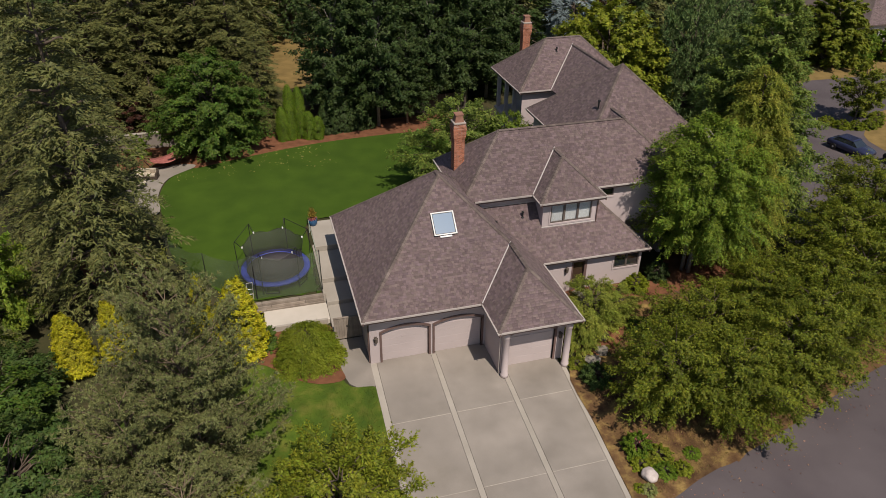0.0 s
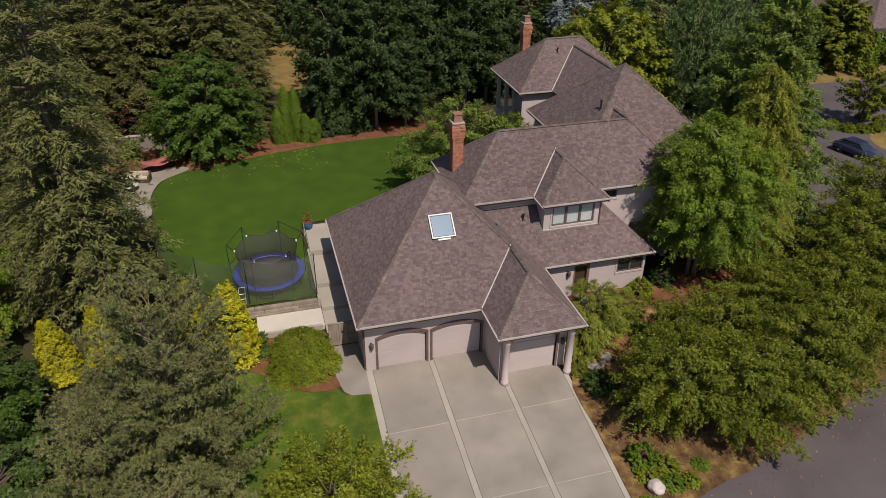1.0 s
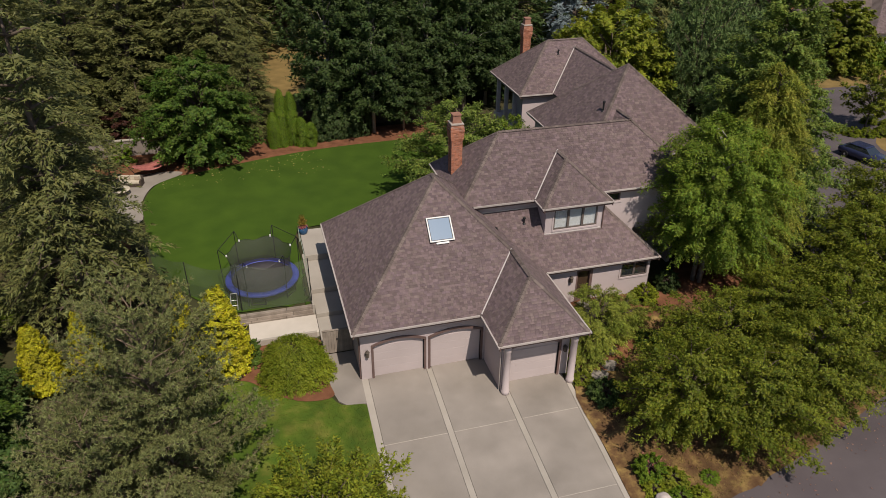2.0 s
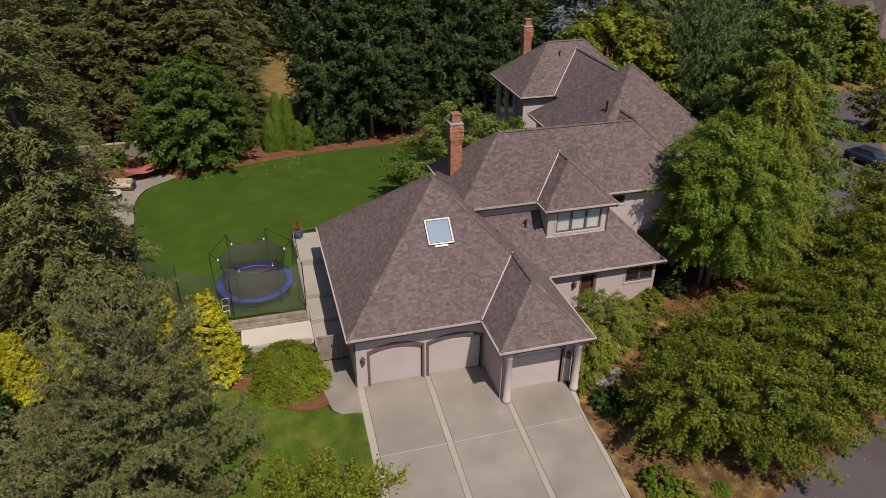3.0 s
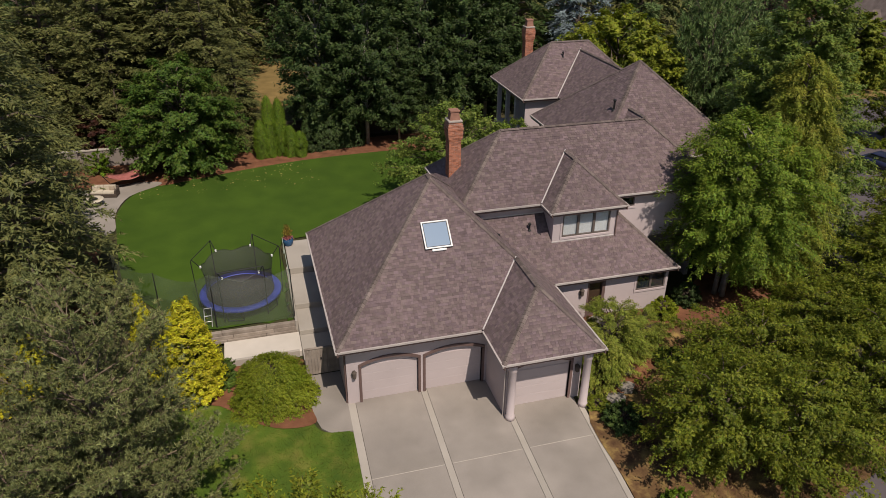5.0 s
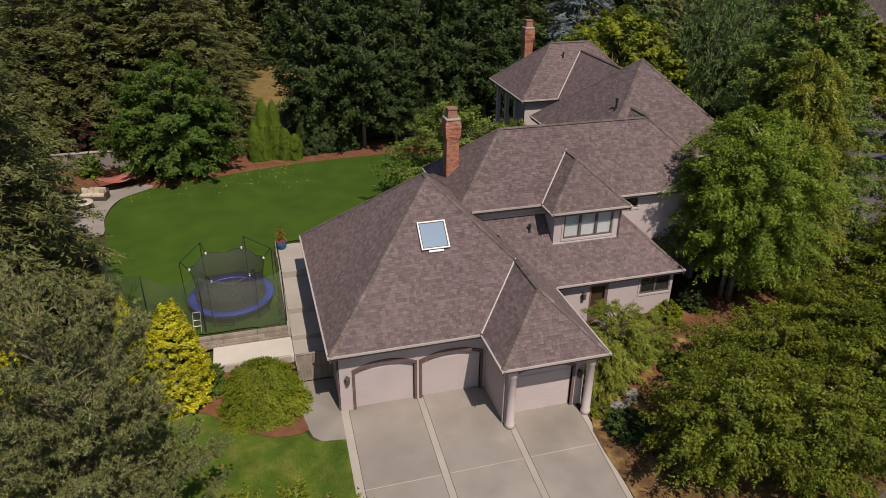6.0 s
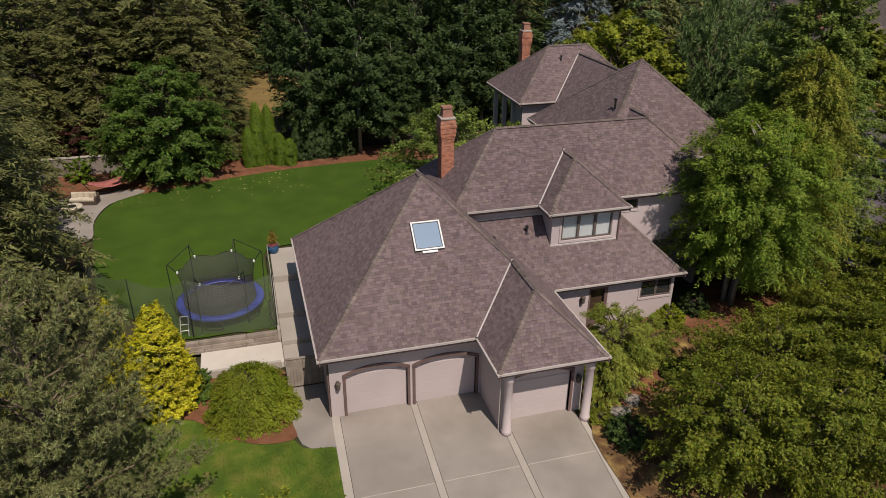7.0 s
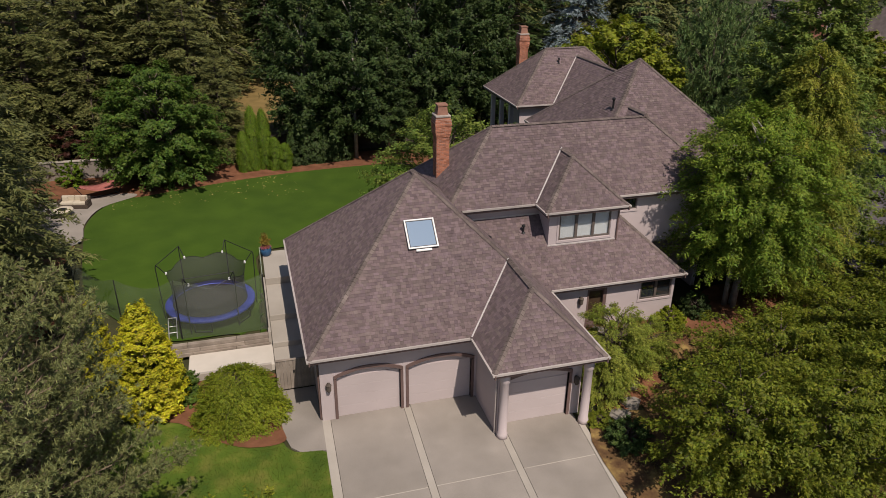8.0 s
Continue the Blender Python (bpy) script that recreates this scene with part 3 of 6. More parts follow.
# walls
def wall(name, bm, label=""):
    bmesh.ops.remove_doubles(bm, verts=bm.verts[:], dist=0.001)
    return hpart(name, bm, M_STUCCO, None, label)


D1, D2, D3 = (0.73, 3.62), (4.0, 7.0), (7.8, 10.82)
YW, Y3 = 0.22, -2.2


def arch(x, x0, x1, zs, rise):
    t = (2 * x - x0 - x1) / (x1 - x0)
    return zs + rise * (1 - t * t)


def header(bm, x0, x1, y0, y1, zs, rise, ztop, n=12):
    """The wall over an arched opening."""
    for i in range(n):
        a, b = x0 + (x1 - x0) * i / n, x0 + (x1 - x0) * (i + 1) / n
        za, zb = arch(a, x0, x1, zs, rise), arch(b, x0, x1, zs, rise)
        v = [bm.verts.new(p) for p in ((a, y0, za), (b, y0, zb), (b, y0, ztop), (a, y0, ztop), (a, y1, za), (b, y1, zb), (b, y1, ztop), (a, y1, ztop))]
        for f in ((0, 1, 2, 3), (5, 4, 7, 6), (0, 4, 5, 1), (3, 2, 6, 7)):
            bm.faces.new([v[k] for k in f])


TOP = ZE - 0.14
for a, b in ((0, D1[0]), (D1[1], D2[0]), (D2[1], 7.25)):
    wall("garage_pier", boxes((a, b, YW, YW + .3, 0, TOP)))
for d in (D1, D2):
    bm = bmesh.new()
    header(bm, *d, YW, YW + .3, 2.18, 0.36, TOP)
    wall("garage_header", bm)
wall("garage_side_wall", boxes((0, .3, YW + .3, 12.04, -0.05, TOP)))
wall("garage_back_wall", boxes((.3, 11.44, 11.74, 12.04, -0.05, TOP)))
wall("garage_east_wall", boxes((11.14, 11.44, Y3 + .3, 11.74, -0.05, TOP)))
wall("bay_side_wall", boxes((7.25, 7.5, -2.75, YW + .3, 0, TOP)))
for a, b in ((7.5, D3[0]), (D3[1], 11.44)):
    wall("bay_pier", boxes((a, b, Y3, Y3 + .3, 0, TOP)))
bm = bmesh.new()
header(bm, *D3, Y3, Y3 + .3, 2.35, 0.32, TOP)
wall("bay_header", bm)
for cx in (7.45, 11.35):
    bm = bmesh.new()
    lathe(bm, [(0.24, 0), (0.24, 0.25), (0.2, 0.3), (0.19, 2.9), (0.23, 2.95), (0.23, TOP)], (cx, -2.92, 0), 20)
    hpart("column", bm, M_STUCCO, None, "round stucco column", True)
bm = boxes((0.0, 6.7, GY0 + .02, YW, TOP - .02, TOP + .04), (6.82, 11.8, YF + .05, Y3, TOP - .02, TOP + .04), (GX0 + .02, 0, GY0 + .02, 12.4, TOP - .02, TOP + .04))
hpart("soffit", bm, M_TRIM)

for (x0, x1), y, zs, rise in ((D1, YW, 2.18, .36), (D2, YW, 2.18, .36), (D3, Y3, 2.35, .32)):
    bm = bmesh.new()
    box(bm, x0, x1, y + .17, y + .22, 0.02, zs + rise)
    door = hpart("garage_door", bm, M_DOOR, None, "plain pinkish-grey sectional garage door, shut")
    for k in range(4):
        z0 = 0.03 + k * 0.53
        bm = boxes((x0 + .02, x1 - .02, y + .145, y + .172, z0, z0 + .526))
        bevelled(bm, 0.003)
        hpart("door_section", bm, M_DOOR, door)
    # brown band round the opening
    bm = boxes((x0 - .13, x0, y - .05, y + .14, 0.02, zs), (x1, x1 + .13, y - .05, y + .14, 0.02, zs))
    n = 14
    for i in range(n):
        a, b = x0 - .13 + (x1 - x0 + .26) * i / n, x0 - .13 + (x1 - x0 + .26) * (i + 1) / n
        za, zb = arch(a, x0 - .13, x1 + .13, zs, rise), arch(b, x0 - .13, x1 + .13, zs, rise)
        v = [bm.verts.new(p) for p in ((a, y - .06, za), (b, y - .06, zb), (b, y - .06, zb + .16), (a, y - .06, za + .16), (a, y + .14, za), (b, y + .14, zb), (b, y + .14, zb + .16), (a, y + .14, za + .16))]
        for f in ((0, 1, 2, 3), (5, 4, 7, 6), (0, 4, 5, 1), (3, 2, 6, 7)):
            bm.faces.new([v[k] for k in f])
    hpart("door_surround", bm, M_TRIM, door, "dark brown arched surround")

# upper storey and entry walls, with the openings cut
EYW = EY + EO
bm = boxes((11.44, 14.25, EYW, EYW + .25, 0, EZ - .14), (14.25, 15.35, EYW, EYW + .25, 3.3, EZ - .14), (15.35, 17.35, EYW, EYW + .25, 0, EZ - .14),
           (17.35, 19.2, EYW, EYW + .25, 0, 2.3), (17.35, 19.2, EYW, EYW + .25, 3.4, EZ - .14), (19.2, 19.4, EYW, EYW + .25, 0, EZ - .14))
wall("entry_wall", bm)
wall("entry_side_wall", boxes((19.15, 19.4, EYW + .25, 11.5, 0, EZ - .14)))
wall("upper_front_wall", boxes((7.65, 17.25, ew, ew + .25, 2.0, UZ - .12), (17.25, 18.12, ew, ew + .25, 2.0, 6.45), (18.12, 19.4, ew, ew + .25, 2.0, UZ - .12), (19.4, 22.9, ew, ew + .25, 4.3, UZ - .12)))
wall("porch_back_wall", boxes((19.4, 22.65, ew + 1.6, ew + 1.8, 0, 4.3)))
hpart("soffit", boxes((19.4, 22.65, ew + .25, ew + 1.6, 4.26, 4.32)), M_TRIM)
wall("upper_west_wall", boxes((7.65, 7.9, ew + .25, 11.8, 2.0, UZ - .12)))
wall("upper_east_wall", boxes((22.65, 22.9, ew + .25, 11.8, 0, UZ - .12)))
wall("upper_back_wall", boxes((7.9, 22.65, 11.55, 11.8, 0, UZ - .12)))
wall("tall_block_wall", boxes((TX - TD + .5, TX + TD - .5, 11.85, TY + TD - .5, 0, te - .12)))
wall("north_link_wall", boxes((NX0 + .45, 26, TY + TD - .5, WY0 + .5, 0, WZ - .12)))
wall("far_wing_wall", boxes((WX + 2.2, 27.3, WY0 + .45, WY1 - .45, 0, WZ - .12)))
wall("far_wing_gallery_wall", boxes((WX + .45, WX + 2.2, WY0 + .45, WY0 + .7, 0, WZ - .12)))
for yy in (22.3, 24.2, 26.2, 28.2):
    bm = boxes((WX + .45, WX + .75, yy - .15, yy + .15, 1.2, WZ - .12))
    hpart("gallery_post", bm, M_STUCCO)
hpart("gallery_floor", boxes((WX + .3, WX + 2.2, WY0 + .7, WY1 - .45, 4.6, 4.85)), M_STUCCO)
bm = boxes((DX0 + .4, 12.95, DY + .48, DY + .7, 5.2, UZ - .12), (15.85, DX1 - .25, DY + .48, DY + .7, 5.2, UZ - .12), (12.95, 15.85, DY + .48, DY + .7, 5.2, 5.7), (12.95, 15.85, DY + .48, DY + .7, 7.15, UZ - .12),
           (DX0 + .4, DX0 + .62, DY + .7, ew, 5.2, UZ - .12), (DX1 - .47, DX1 - .25, DY + .7, ew, 5.2, UZ - .12))
wall("dormer_wall", bm)
hpart("soffit", boxes((DX0 + .03, DX1 - .03, DY + .03, UY + .4, UZ - .16, UZ - .11)), M_TRIM)
hpart("soffit", boxes((8.3, 23, UY + .03, ew, UZ - .16, UZ - .11)), M_TRIM)
hpart("soffit", boxes((11.6, EX1 - .03, EY + .03, EYW, EZ - .16, EZ - .11)), M_TRIM)
hpart("flashing", boxes((8.6, DX0 + .4, ew - .03, ew, et - .03, et + .06)), M_FLASH, None, "pale step flashing under the upper wall")


def window(x0, x1, y, z0, z1, panes, label, blind=0.0):
    """A window of several lights in a wall that faces the street."""
    w = hpart("window", boxes((x0, x1, y + .12, y + .16, z0, z1)), M_BLIND if blind else M_STEEL, None, label)
    hpart("window_trim", boxes((x0 - .12, x1 + .12, y - .04, y, z0 - .14, z0 - .03), (x0 - .12, x0 - .02, y - .035, y, z0 - .03, z1 + .08), (x1 + .02, x1 + .12, y - .035, y, z0 - .03, z1 + .08)), M_STUCCO, w)
    step = (x1 - x0) / panes
    for i in range(panes):
        a, b = x0 + i * step, x0 + (i + 1) * step
        bm = boxes((a, a + .07, y, y + .1, z0, z1), (b - .07, b, y, y + .1, z0, z1), (a + .07, b - .07, y, y + .1, z0, z0 + .07), (a + .07, b - .07, y, y + .1, z1 - .07, z1))
        hpart("window_frame", bm, M_WINFRAME, w)
        hpart("pane", boxes((a + .07, b - .07, y + .05, y + .06, z0 + .07, z1 - .07)), M_PANE if blind else M_GLASS, w)


M_PANE = net_mat("clear_pane", (0.3, 0.34, 0.36), 0.16)
M_PANE.node_tree.nodes["Principled BSDF"].inputs["Roughness"].default_value = 0.05
window(12.95, 15.85, DY + .48, 5.7, 7.15, 3, "three-light dormer window with pale blinds", 1)
window(17.35, 19.2, EYW, 2.3, 3.4, 2, "two-light window with dark glass")
window(17.25, 18.12, ew, 6.45, 7.3, 1, "small upper window with dark glass beside the dormer")
bm = boxes((14.25, 15.35, EYW + .16, EYW + .2, 0.9, 3.3))
fd = hpart("entry_door", bm, glass_mat("entry_glass", (0.07, 0.045, 0.03)), None, "tall glazed entry door in a brown frame")
hpart("door_frame", boxes((14.25, 14.34, EYW - .02, EYW + .16, 0.8, 3.3), (15.16, 15.35, EYW - .02, EYW + .16, 0.8, 3.3), (14.34, 15.16, EYW - .02, EYW + .16, 3.2, 3.3), (14.34, 15.16, EYW, EYW + .16, 0.9, 1.5)), M_TRIM, fd)

# skylight
sk = empty("skylight", (5.39, 3.36, ZE + S * 3.83), "white-framed square skylight on the garage roof", "skylight")
tilt = math.atan(S)
sk.rotation_euler = (tilt, 0, 0)
bpy.context.view_layer.update()
W2, H2 = 0.72, 0.74
part("curb", boxes((-W2, W2, -H2, H2, -0.05, 0.1)), M_STEEL, sk)
part("skylight_frame", bevelled(boxes((-W2, -W2 + .075, -H2, H2, 0.1, 0.17), (W2 - .075, W2, -H2, H2, 0.1, 0.17), (-W2 + .075, W2 - .075, -H2, -H2 + .075, 0.1, 0.17), (-W2 + .075, W2 - .075, H2 - .075, H2, 0.1, 0.17)), 0.012), M_WHITE, sk)
part("sash", boxes((-W2 + .075, -W2 + .11, -H2 + .075, H2 - .075, 0.1, 0.15), (W2 - .11, W2 - .075, -H2 + .075, H2 - .075, 0.1, 0.15), (-W2 + .11, W2 - .11, -H2 + .075, -H2 + .11, 0.1, 0.15), (-W2 + .11, W2 - .11, H2 - .11, H2 - .075, 0.1, 0.15)), M_STEEL, sk)
part("glazing", boxes((-W2 + .11, W2 - .11, -H2 + .11, H2 - .11, 0.11, 0.14)), glass_mat("skylight_glass", (0.2, 0.28, 0.38), 0.12), sk)
part("blind_box", bevelled(boxes((-.38, .38, -H2 - .14, -H2 - .03, 0.03, 0.13)), 0.02), M_WHITE, sk)


# chimneys
def chimney(at, w, d, z0, z1, label):
    x, y = at
    ch = empty("chimney", (x, y, z0), label, "chimney")

    def course(verts, faces, z, hw, hd, odd):
        for ax in (0, 1):
            for sgn in (-1, 1):
                L, D = (hw, hd) if ax == 0 else (hd, hw)
                k = -L - (0.105 if odd else 0)
                while k < L - 0.02:
                    a, b = max(k + .006, -L), min(k + .204, L)
                    k += 0.21
                    if b - a < 0.03:
                        continue
                    o = rng.uniform(0.004, 0.012)
                    p = [(a, D), (b, D), (b, D + o), (a, D + o)]
                    p = [(u_, sgn * v_) if ax == 0 else (sgn * v_, u_) for u_, v_ in p]
                    i = len(verts)
                    verts += [(u_, v_, z + .005) for u_, v_ in p] + [(u_, v_, z + .068) for u_, v_ in p]
                    faces += [(i + 3, i + 2, i + 6, i + 7), (i, i + 3, i + 7, i + 4), (i + 1, i + 2, i + 6, i + 5), (i + 4, i + 5, i + 6, i + 7), (i, i + 1, i + 2, i + 3)]
    H = z1 - z0
    verts, faces, cores = [], [], []
    nc = int(H / 0.075)
    for k in range(nc):
        top = nc - k
        grow = 0.0
        if top <= 14:
            grow = (0.02, 0.04, 0.06, 0.06, 0.08, 0.08, 0.08, 0.08, 0.1, 0.1, 0.08, 0.08, 0.06, 0.03)[14 - top]
        hw, hd = w / 2 + grow, d / 2 + grow
        course(verts, faces, k * 0.075, hw, hd, k % 2)
        cores.append((-hw, hw, -hd, hd, k * .075, (k + 1) * .075))
    part("stack", boxes(*cores), M_MORTAR, ch)
    b = new("bricks", raw_mesh("bricks", verts, faces, M_BRICK))
    b.parent = ch
    tagged(b, "red-brown brickwork with a corbelled head", kind="stuff")
    part("cap", bevelled(boxes((-w / 2 - .07, w / 2 + .07, -d / 2 - .07, d / 2 + .07, nc * .075, nc * .075 + .12)), 0.03), M_MORTAR, ch, "grey mortar cap")
    bm = bmesh.new()
    z = nc * .075 + .12
    v0 = [(-.3, -.28), (.3, -.28), (.3, .28), (-.3, .28)]
    lo = [bm.verts.new((a, b_, z)) for a, b_ in v0]
    hi = [bm.verts.new((a * .8, b_ * .8, z + .42)) for a, b_ in v0]
    hh = [bm.verts.new((a * .95, b_ * .95, z + .46)) for a, b_ in v0]
    ht = [bm.verts.new((a * .95, b_ * .95, z + .54)) for a, b_ in v0]
    for A, B in ((lo, hi), (hi, hh), (hh, ht)):
        for i in range(4):
            bm.faces.new((A[i], A[(i + 1) % 4], B[(i + 1) % 4], B[i]))
    bm.faces.new(ht)
    part("flue_top", bm, mat("flue_clay", (0.22, 0.11, 0.08), (0.32, 0.17, 0.12), 3), ch)
    return ch


chimney((8.05, 9.35), 0.7, 0.7, 7.3, 11.28, "tall red brick chimney beside the garage roof")
chimney((20.1, 28.2), 0.68, 0.68, 8.0, 12.5, "tall red brick chimney on the far wing")


def vent_pipe(x, y, z, h, r=0.05, label="small dark roof vent pipe with a cap"):
    v = empty("roof_vent", (x, y, z), label, "vent")
    bm = bmesh.new()
    lathe(bm, [(r * 2.4, 0), (r * 1.1, 0.08), (r, 0.1), (r, h)], sides=10)
    part("pipe", bm, M_STEEL, v)
    bm = bmesh.new()
    lathe(bm, [(r * 1.7, h), (r * 1.9, h + .03), (r * 1.6, h + .1), (r * .3, h + .14)], sides=10)
    part("hood", bm, M_STEEL, v)


vent_pipe(18.97, 10.88, 10.62, 0.6, 0.06)
vent_pipe(11.25, 5.0, EZ + S * (5.0 - EY), 0.35)
vent_pipe(9.15, 4.55, EZ + S * (4.55 - EY), 0.55, 0.11, "squat grey roof vent behind the garage hip")
vent_pipe(21.5, 24.2, WZ + S * (24.2 - WY0), 0.3)
# downpipes and wall lamps
for x, y, z in ((7.2, -2.6, 2.6), (11.5, 3.0, 0)):
    bm = bmesh.new()
    bar(bm, (x, y, 0.02), (x, y, 3.4), 0.04, 8)
    hpart("downpipe", bm, M_GUTTER)
bm = bmesh.new()
bar(bm, (-.05, YW + .12, 0.02), (-.05, YW + .12, 3.5), 0.045, 8)
hpart("downpipe", bm, M_TRIM)
bm = bmesh.new()
bar(bm, (DX1 - .3, DY + .42, 5.35), (DX1 - .3, DY + .42, UZ - .1), 0.045, 8)
hpart("downpipe", bm, M_TRIM)
for x, y, z in ((0.36, YW, 1.85), (11.15, Y3, 1.9), (13.85, EYW, 2.75)):
    lp = empty("wall_lamp", (x, y, z), "dark bronze wall lantern beside the door", "lamp", "wall lanterns")
    part("backplate", boxes((-.06, .06, -.03, 0, -.2, .2)), M_STEEL, lp)
    bm = bmesh.new()
    lathe(bm, [(0.05, -.2), (0.1, -.14), (0.12, .14), (0.14, .16), (0.03, .28)], (0, -.15, 0), 8)
    part("lantern", bm, M_TIMBER_DARK, lp)
hpart("flashing", boxes((DX0 + .38, DX1 - .23, DY + .44, DY + .478, 5.4, 5.49)), M_FLASH, None, "pale step flashing under the dormer window")

# ---- plants ----
def leaf_quads(P, N, size, aspect, r, jitter=0.6, U=None):
    """Blades at the places P facing N, turned at random (or pointing along U)."""
    n = len(P)
    N = N + r.normal(0, jitter, (n, 3))
    N /= np.linalg.norm(N, axis=1, keepdims=True) + 1e-9
    A = r.normal(0, 1, (n, 3)) if U is None else U + r.normal(0, 0.25, (n, 3))
    T = A - (A * N).sum(1, keepdims=True) * N
    T /= np.linalg.norm(T, axis=1, keepdims=True) + 1e-9
    B = np.cross(N, T)
    s = (size * r.uniform(0.6, 1.4, n))[:, None]
    w = s * aspect
    return np.stack([P - T * s * .45 - B * w * .5, P - T * s * .45 + B * w * .5, P + T * s * .55], 1)


def limb_chain(bm, pts, radii, sides=6):
    for (a, b), (ra, rb) in zip(zip(pts, pts[1:]), zip(radii, radii[1:])):
        bar(bm, a, b, ra, sides, rb)


# outlines of crowns: share of the greatest radius at heights from the base (0) to the top (1)
ROUND = ((0, .12, .45, .75, .92, 1), (.62, .9, 1, .82, .5, .12))
VASE = ((0, .25, .6, .85, 1), (.55, .88, 1, .78, .25))
EGG = ((0, .12, .35, .7, .9, 1), (.7, .95, 1, .66, .34, .05))
CONE = ((0, .06, .3, .6, .85, 1), (.72, 1, .8, .5, .22, .03))
DOME = ((0, .1, .35, .65, .88, .97, 1), (1, 1.04, .98, .84, .55, .25, 0))


def boughs(r, height, base, radius, outline, limbs, rise, lobes=6, ragged=0.2, whorl=0.0):
    """Limbs from the axis to the edge of the crown: starts, tips and headings. rise: slope of a limb at the base and at the top."""
    prof = np.interp(np.linspace(0, 1, 200), *outline)
    cum = np.cumsum(prof + 0.12)
    t = np.interp((np.arange(limbs) + r.uniform(0, 1, limbs)) / limbs * cum[-1], cum, np.linspace(0, 1, 200))
    if whorl:
        k = whorl / (height - base)
        t = np.clip((np.floor(t / k) + 0.5) * k + r.normal(0, .16, limbs) * k, 0, 1)
    a = np.arange(limbs) * 2.39996 + r.normal(0, .3, limbs)
    la, lt = r.uniform(0, 6.283, lobes), r.uniform(0, 1, lobes)
    near = np.exp(-((1 - np.cos(a[:, None] - la)) * 2.5 + ((t[:, None] - lt) * 3.0) ** 2)).max(1)
    R = radius * np.interp(t, *outline) * (0.84 + 0.26 * near) * r.uniform(1 - ragged * 1.6, 1 + ragged * .5, limbs)
    e = rise[0] + (rise[1] - rise[0]) * t + r.normal(0, .08, limbs)
    z = base + (height - base) * t
    z0 = np.clip(z - e * R, base * .4, height * .97)
    tip = np.stack([np.cos(a) * R, np.sin(a) * R, z], 1)
    start = np.stack([np.cos(a) * R * .02, np.sin(a) * R * .02, z0], 1)
    return start, tip, a, e


def spray_tree(seed, height, radius, base, outline, limbs, sprays, per, length, leaf, aspect=0.55, width=0.5, rise=(0.1, 0.9), droop=0.2, fan=0.75, reach=(0.35, 1.0), stems=1, girth=0.017, ragged=0.2, whorl=0.0, puff=0.09, flat=0.45, lean=0.35):
    """A tree whose limbs carry flat sprays of leaves in layers. Gives (wood, leaf blades)."""
    r = np.random.RandomState(seed)
    S0, T0, A, E = boughs(r, height, base, radius, outline, limbs, rise, ragged=ragged, whorl=whorl)
    j = np.repeat(np.arange(limbs), sprays)
    n = len(j)
    s = reach[0] + (reach[1] - reach[0]) * r.uniform(0, 1, n) ** 0.75
    long = np.linalg.norm(T0 - S0, axis=1)[j]
    bow = (np.sin(s * math.pi) * .1 - droop * .35 * s ** 3) * long
    foot = S0[j] + (T0 - S0)[j] * s[:, None]
    foot[:, 2] += bow + r.normal(0, .1, n) * length
    turn = A[j] + fan * np.where(np.arange(n) % 2, 1, -1) * r.uniform(0.15, 1.25, n) * (1.15 - .5 * s)
    el = E[j] * .55 + r.normal(0, .16, n)
    L = length * r.uniform(.55, 1.3, n) * (1.1 - .3 * s)
    L = np.minimum(L, long * .9 + .45 * length)
    D = np.stack([np.cos(turn), np.sin(turn), el], 1)
    D /= np.linalg.norm(D, axis=1, keepdims=True)
    W = np.stack([-np.sin(turn), np.cos(turn), r.normal(0, .2, n)], 1)
    i = np.repeat(np.arange(n), per)
    m = len(i)
    u = r.uniform(0, 1, m) ** 0.8
    v = r.uniform(-1, 1, m) * width * (1.15 - u) * np.minimum(1, u * 4 + .25)
    P = foot[i] + D[i] * (L[i] * u)[:, None] + W[i] * (L[i] * v)[:, None]
    P[:, 2] += -droop * L[i] * (u ** 2 + np.abs(v)) + r.normal(0, puff, m) * L[i]
    P[:, 2] = np.maximum(P[:, 2], .05)
    out = np.stack([np.cos(A[j][i]), np.sin(A[j][i]), np.zeros(m)], 1)
    N = np.array((0, 0, 1.0)) + out * lean
    U = D[i] + W[i] * np.sign(v)[:, None] * .8 - np.array((0, 0, droop * .8))
    Q = leaf_quads(P, N, leaf, aspect, r, flat, U)
    bm = bmesh.new()
    tr = max(0.05, height * girth)
    for k in range(stems):
        a = 2 * math.pi * k / stems + 0.6
        off = 0.28 * (stems > 1)
        w = radius * 0.22 * (stems > 1)
        foot_, top = Vector((math.cos(a) * off, math.sin(a) * off, 0)), Vector((math.cos(a) * w, math.sin(a) * w, height * (.93 if stems == 1 else .72)))
        limb_chain(bm, [foot_, foot_.lerp(top, .3) + Vector((r.normal(0, .1), r.normal(0, .1), 0)), foot_.lerp(top, .65), top], [tr, tr * .75, tr * .45, .02], 8)
    for k in range(0, limbs, max(1, limbs // 70)):
        p, q = Vector(S0[k]), Vector(T0[k])
        mid = p.lerp(q, .5) + Vector((0, 0, .1 * (q - p).length))
        q.z -= droop * .35 * (q - p).length
        limb_chain(bm, [p, mid, q], [tr * .3 + .008, tr * .16 + .006, .006], 5)
    return bm, Q


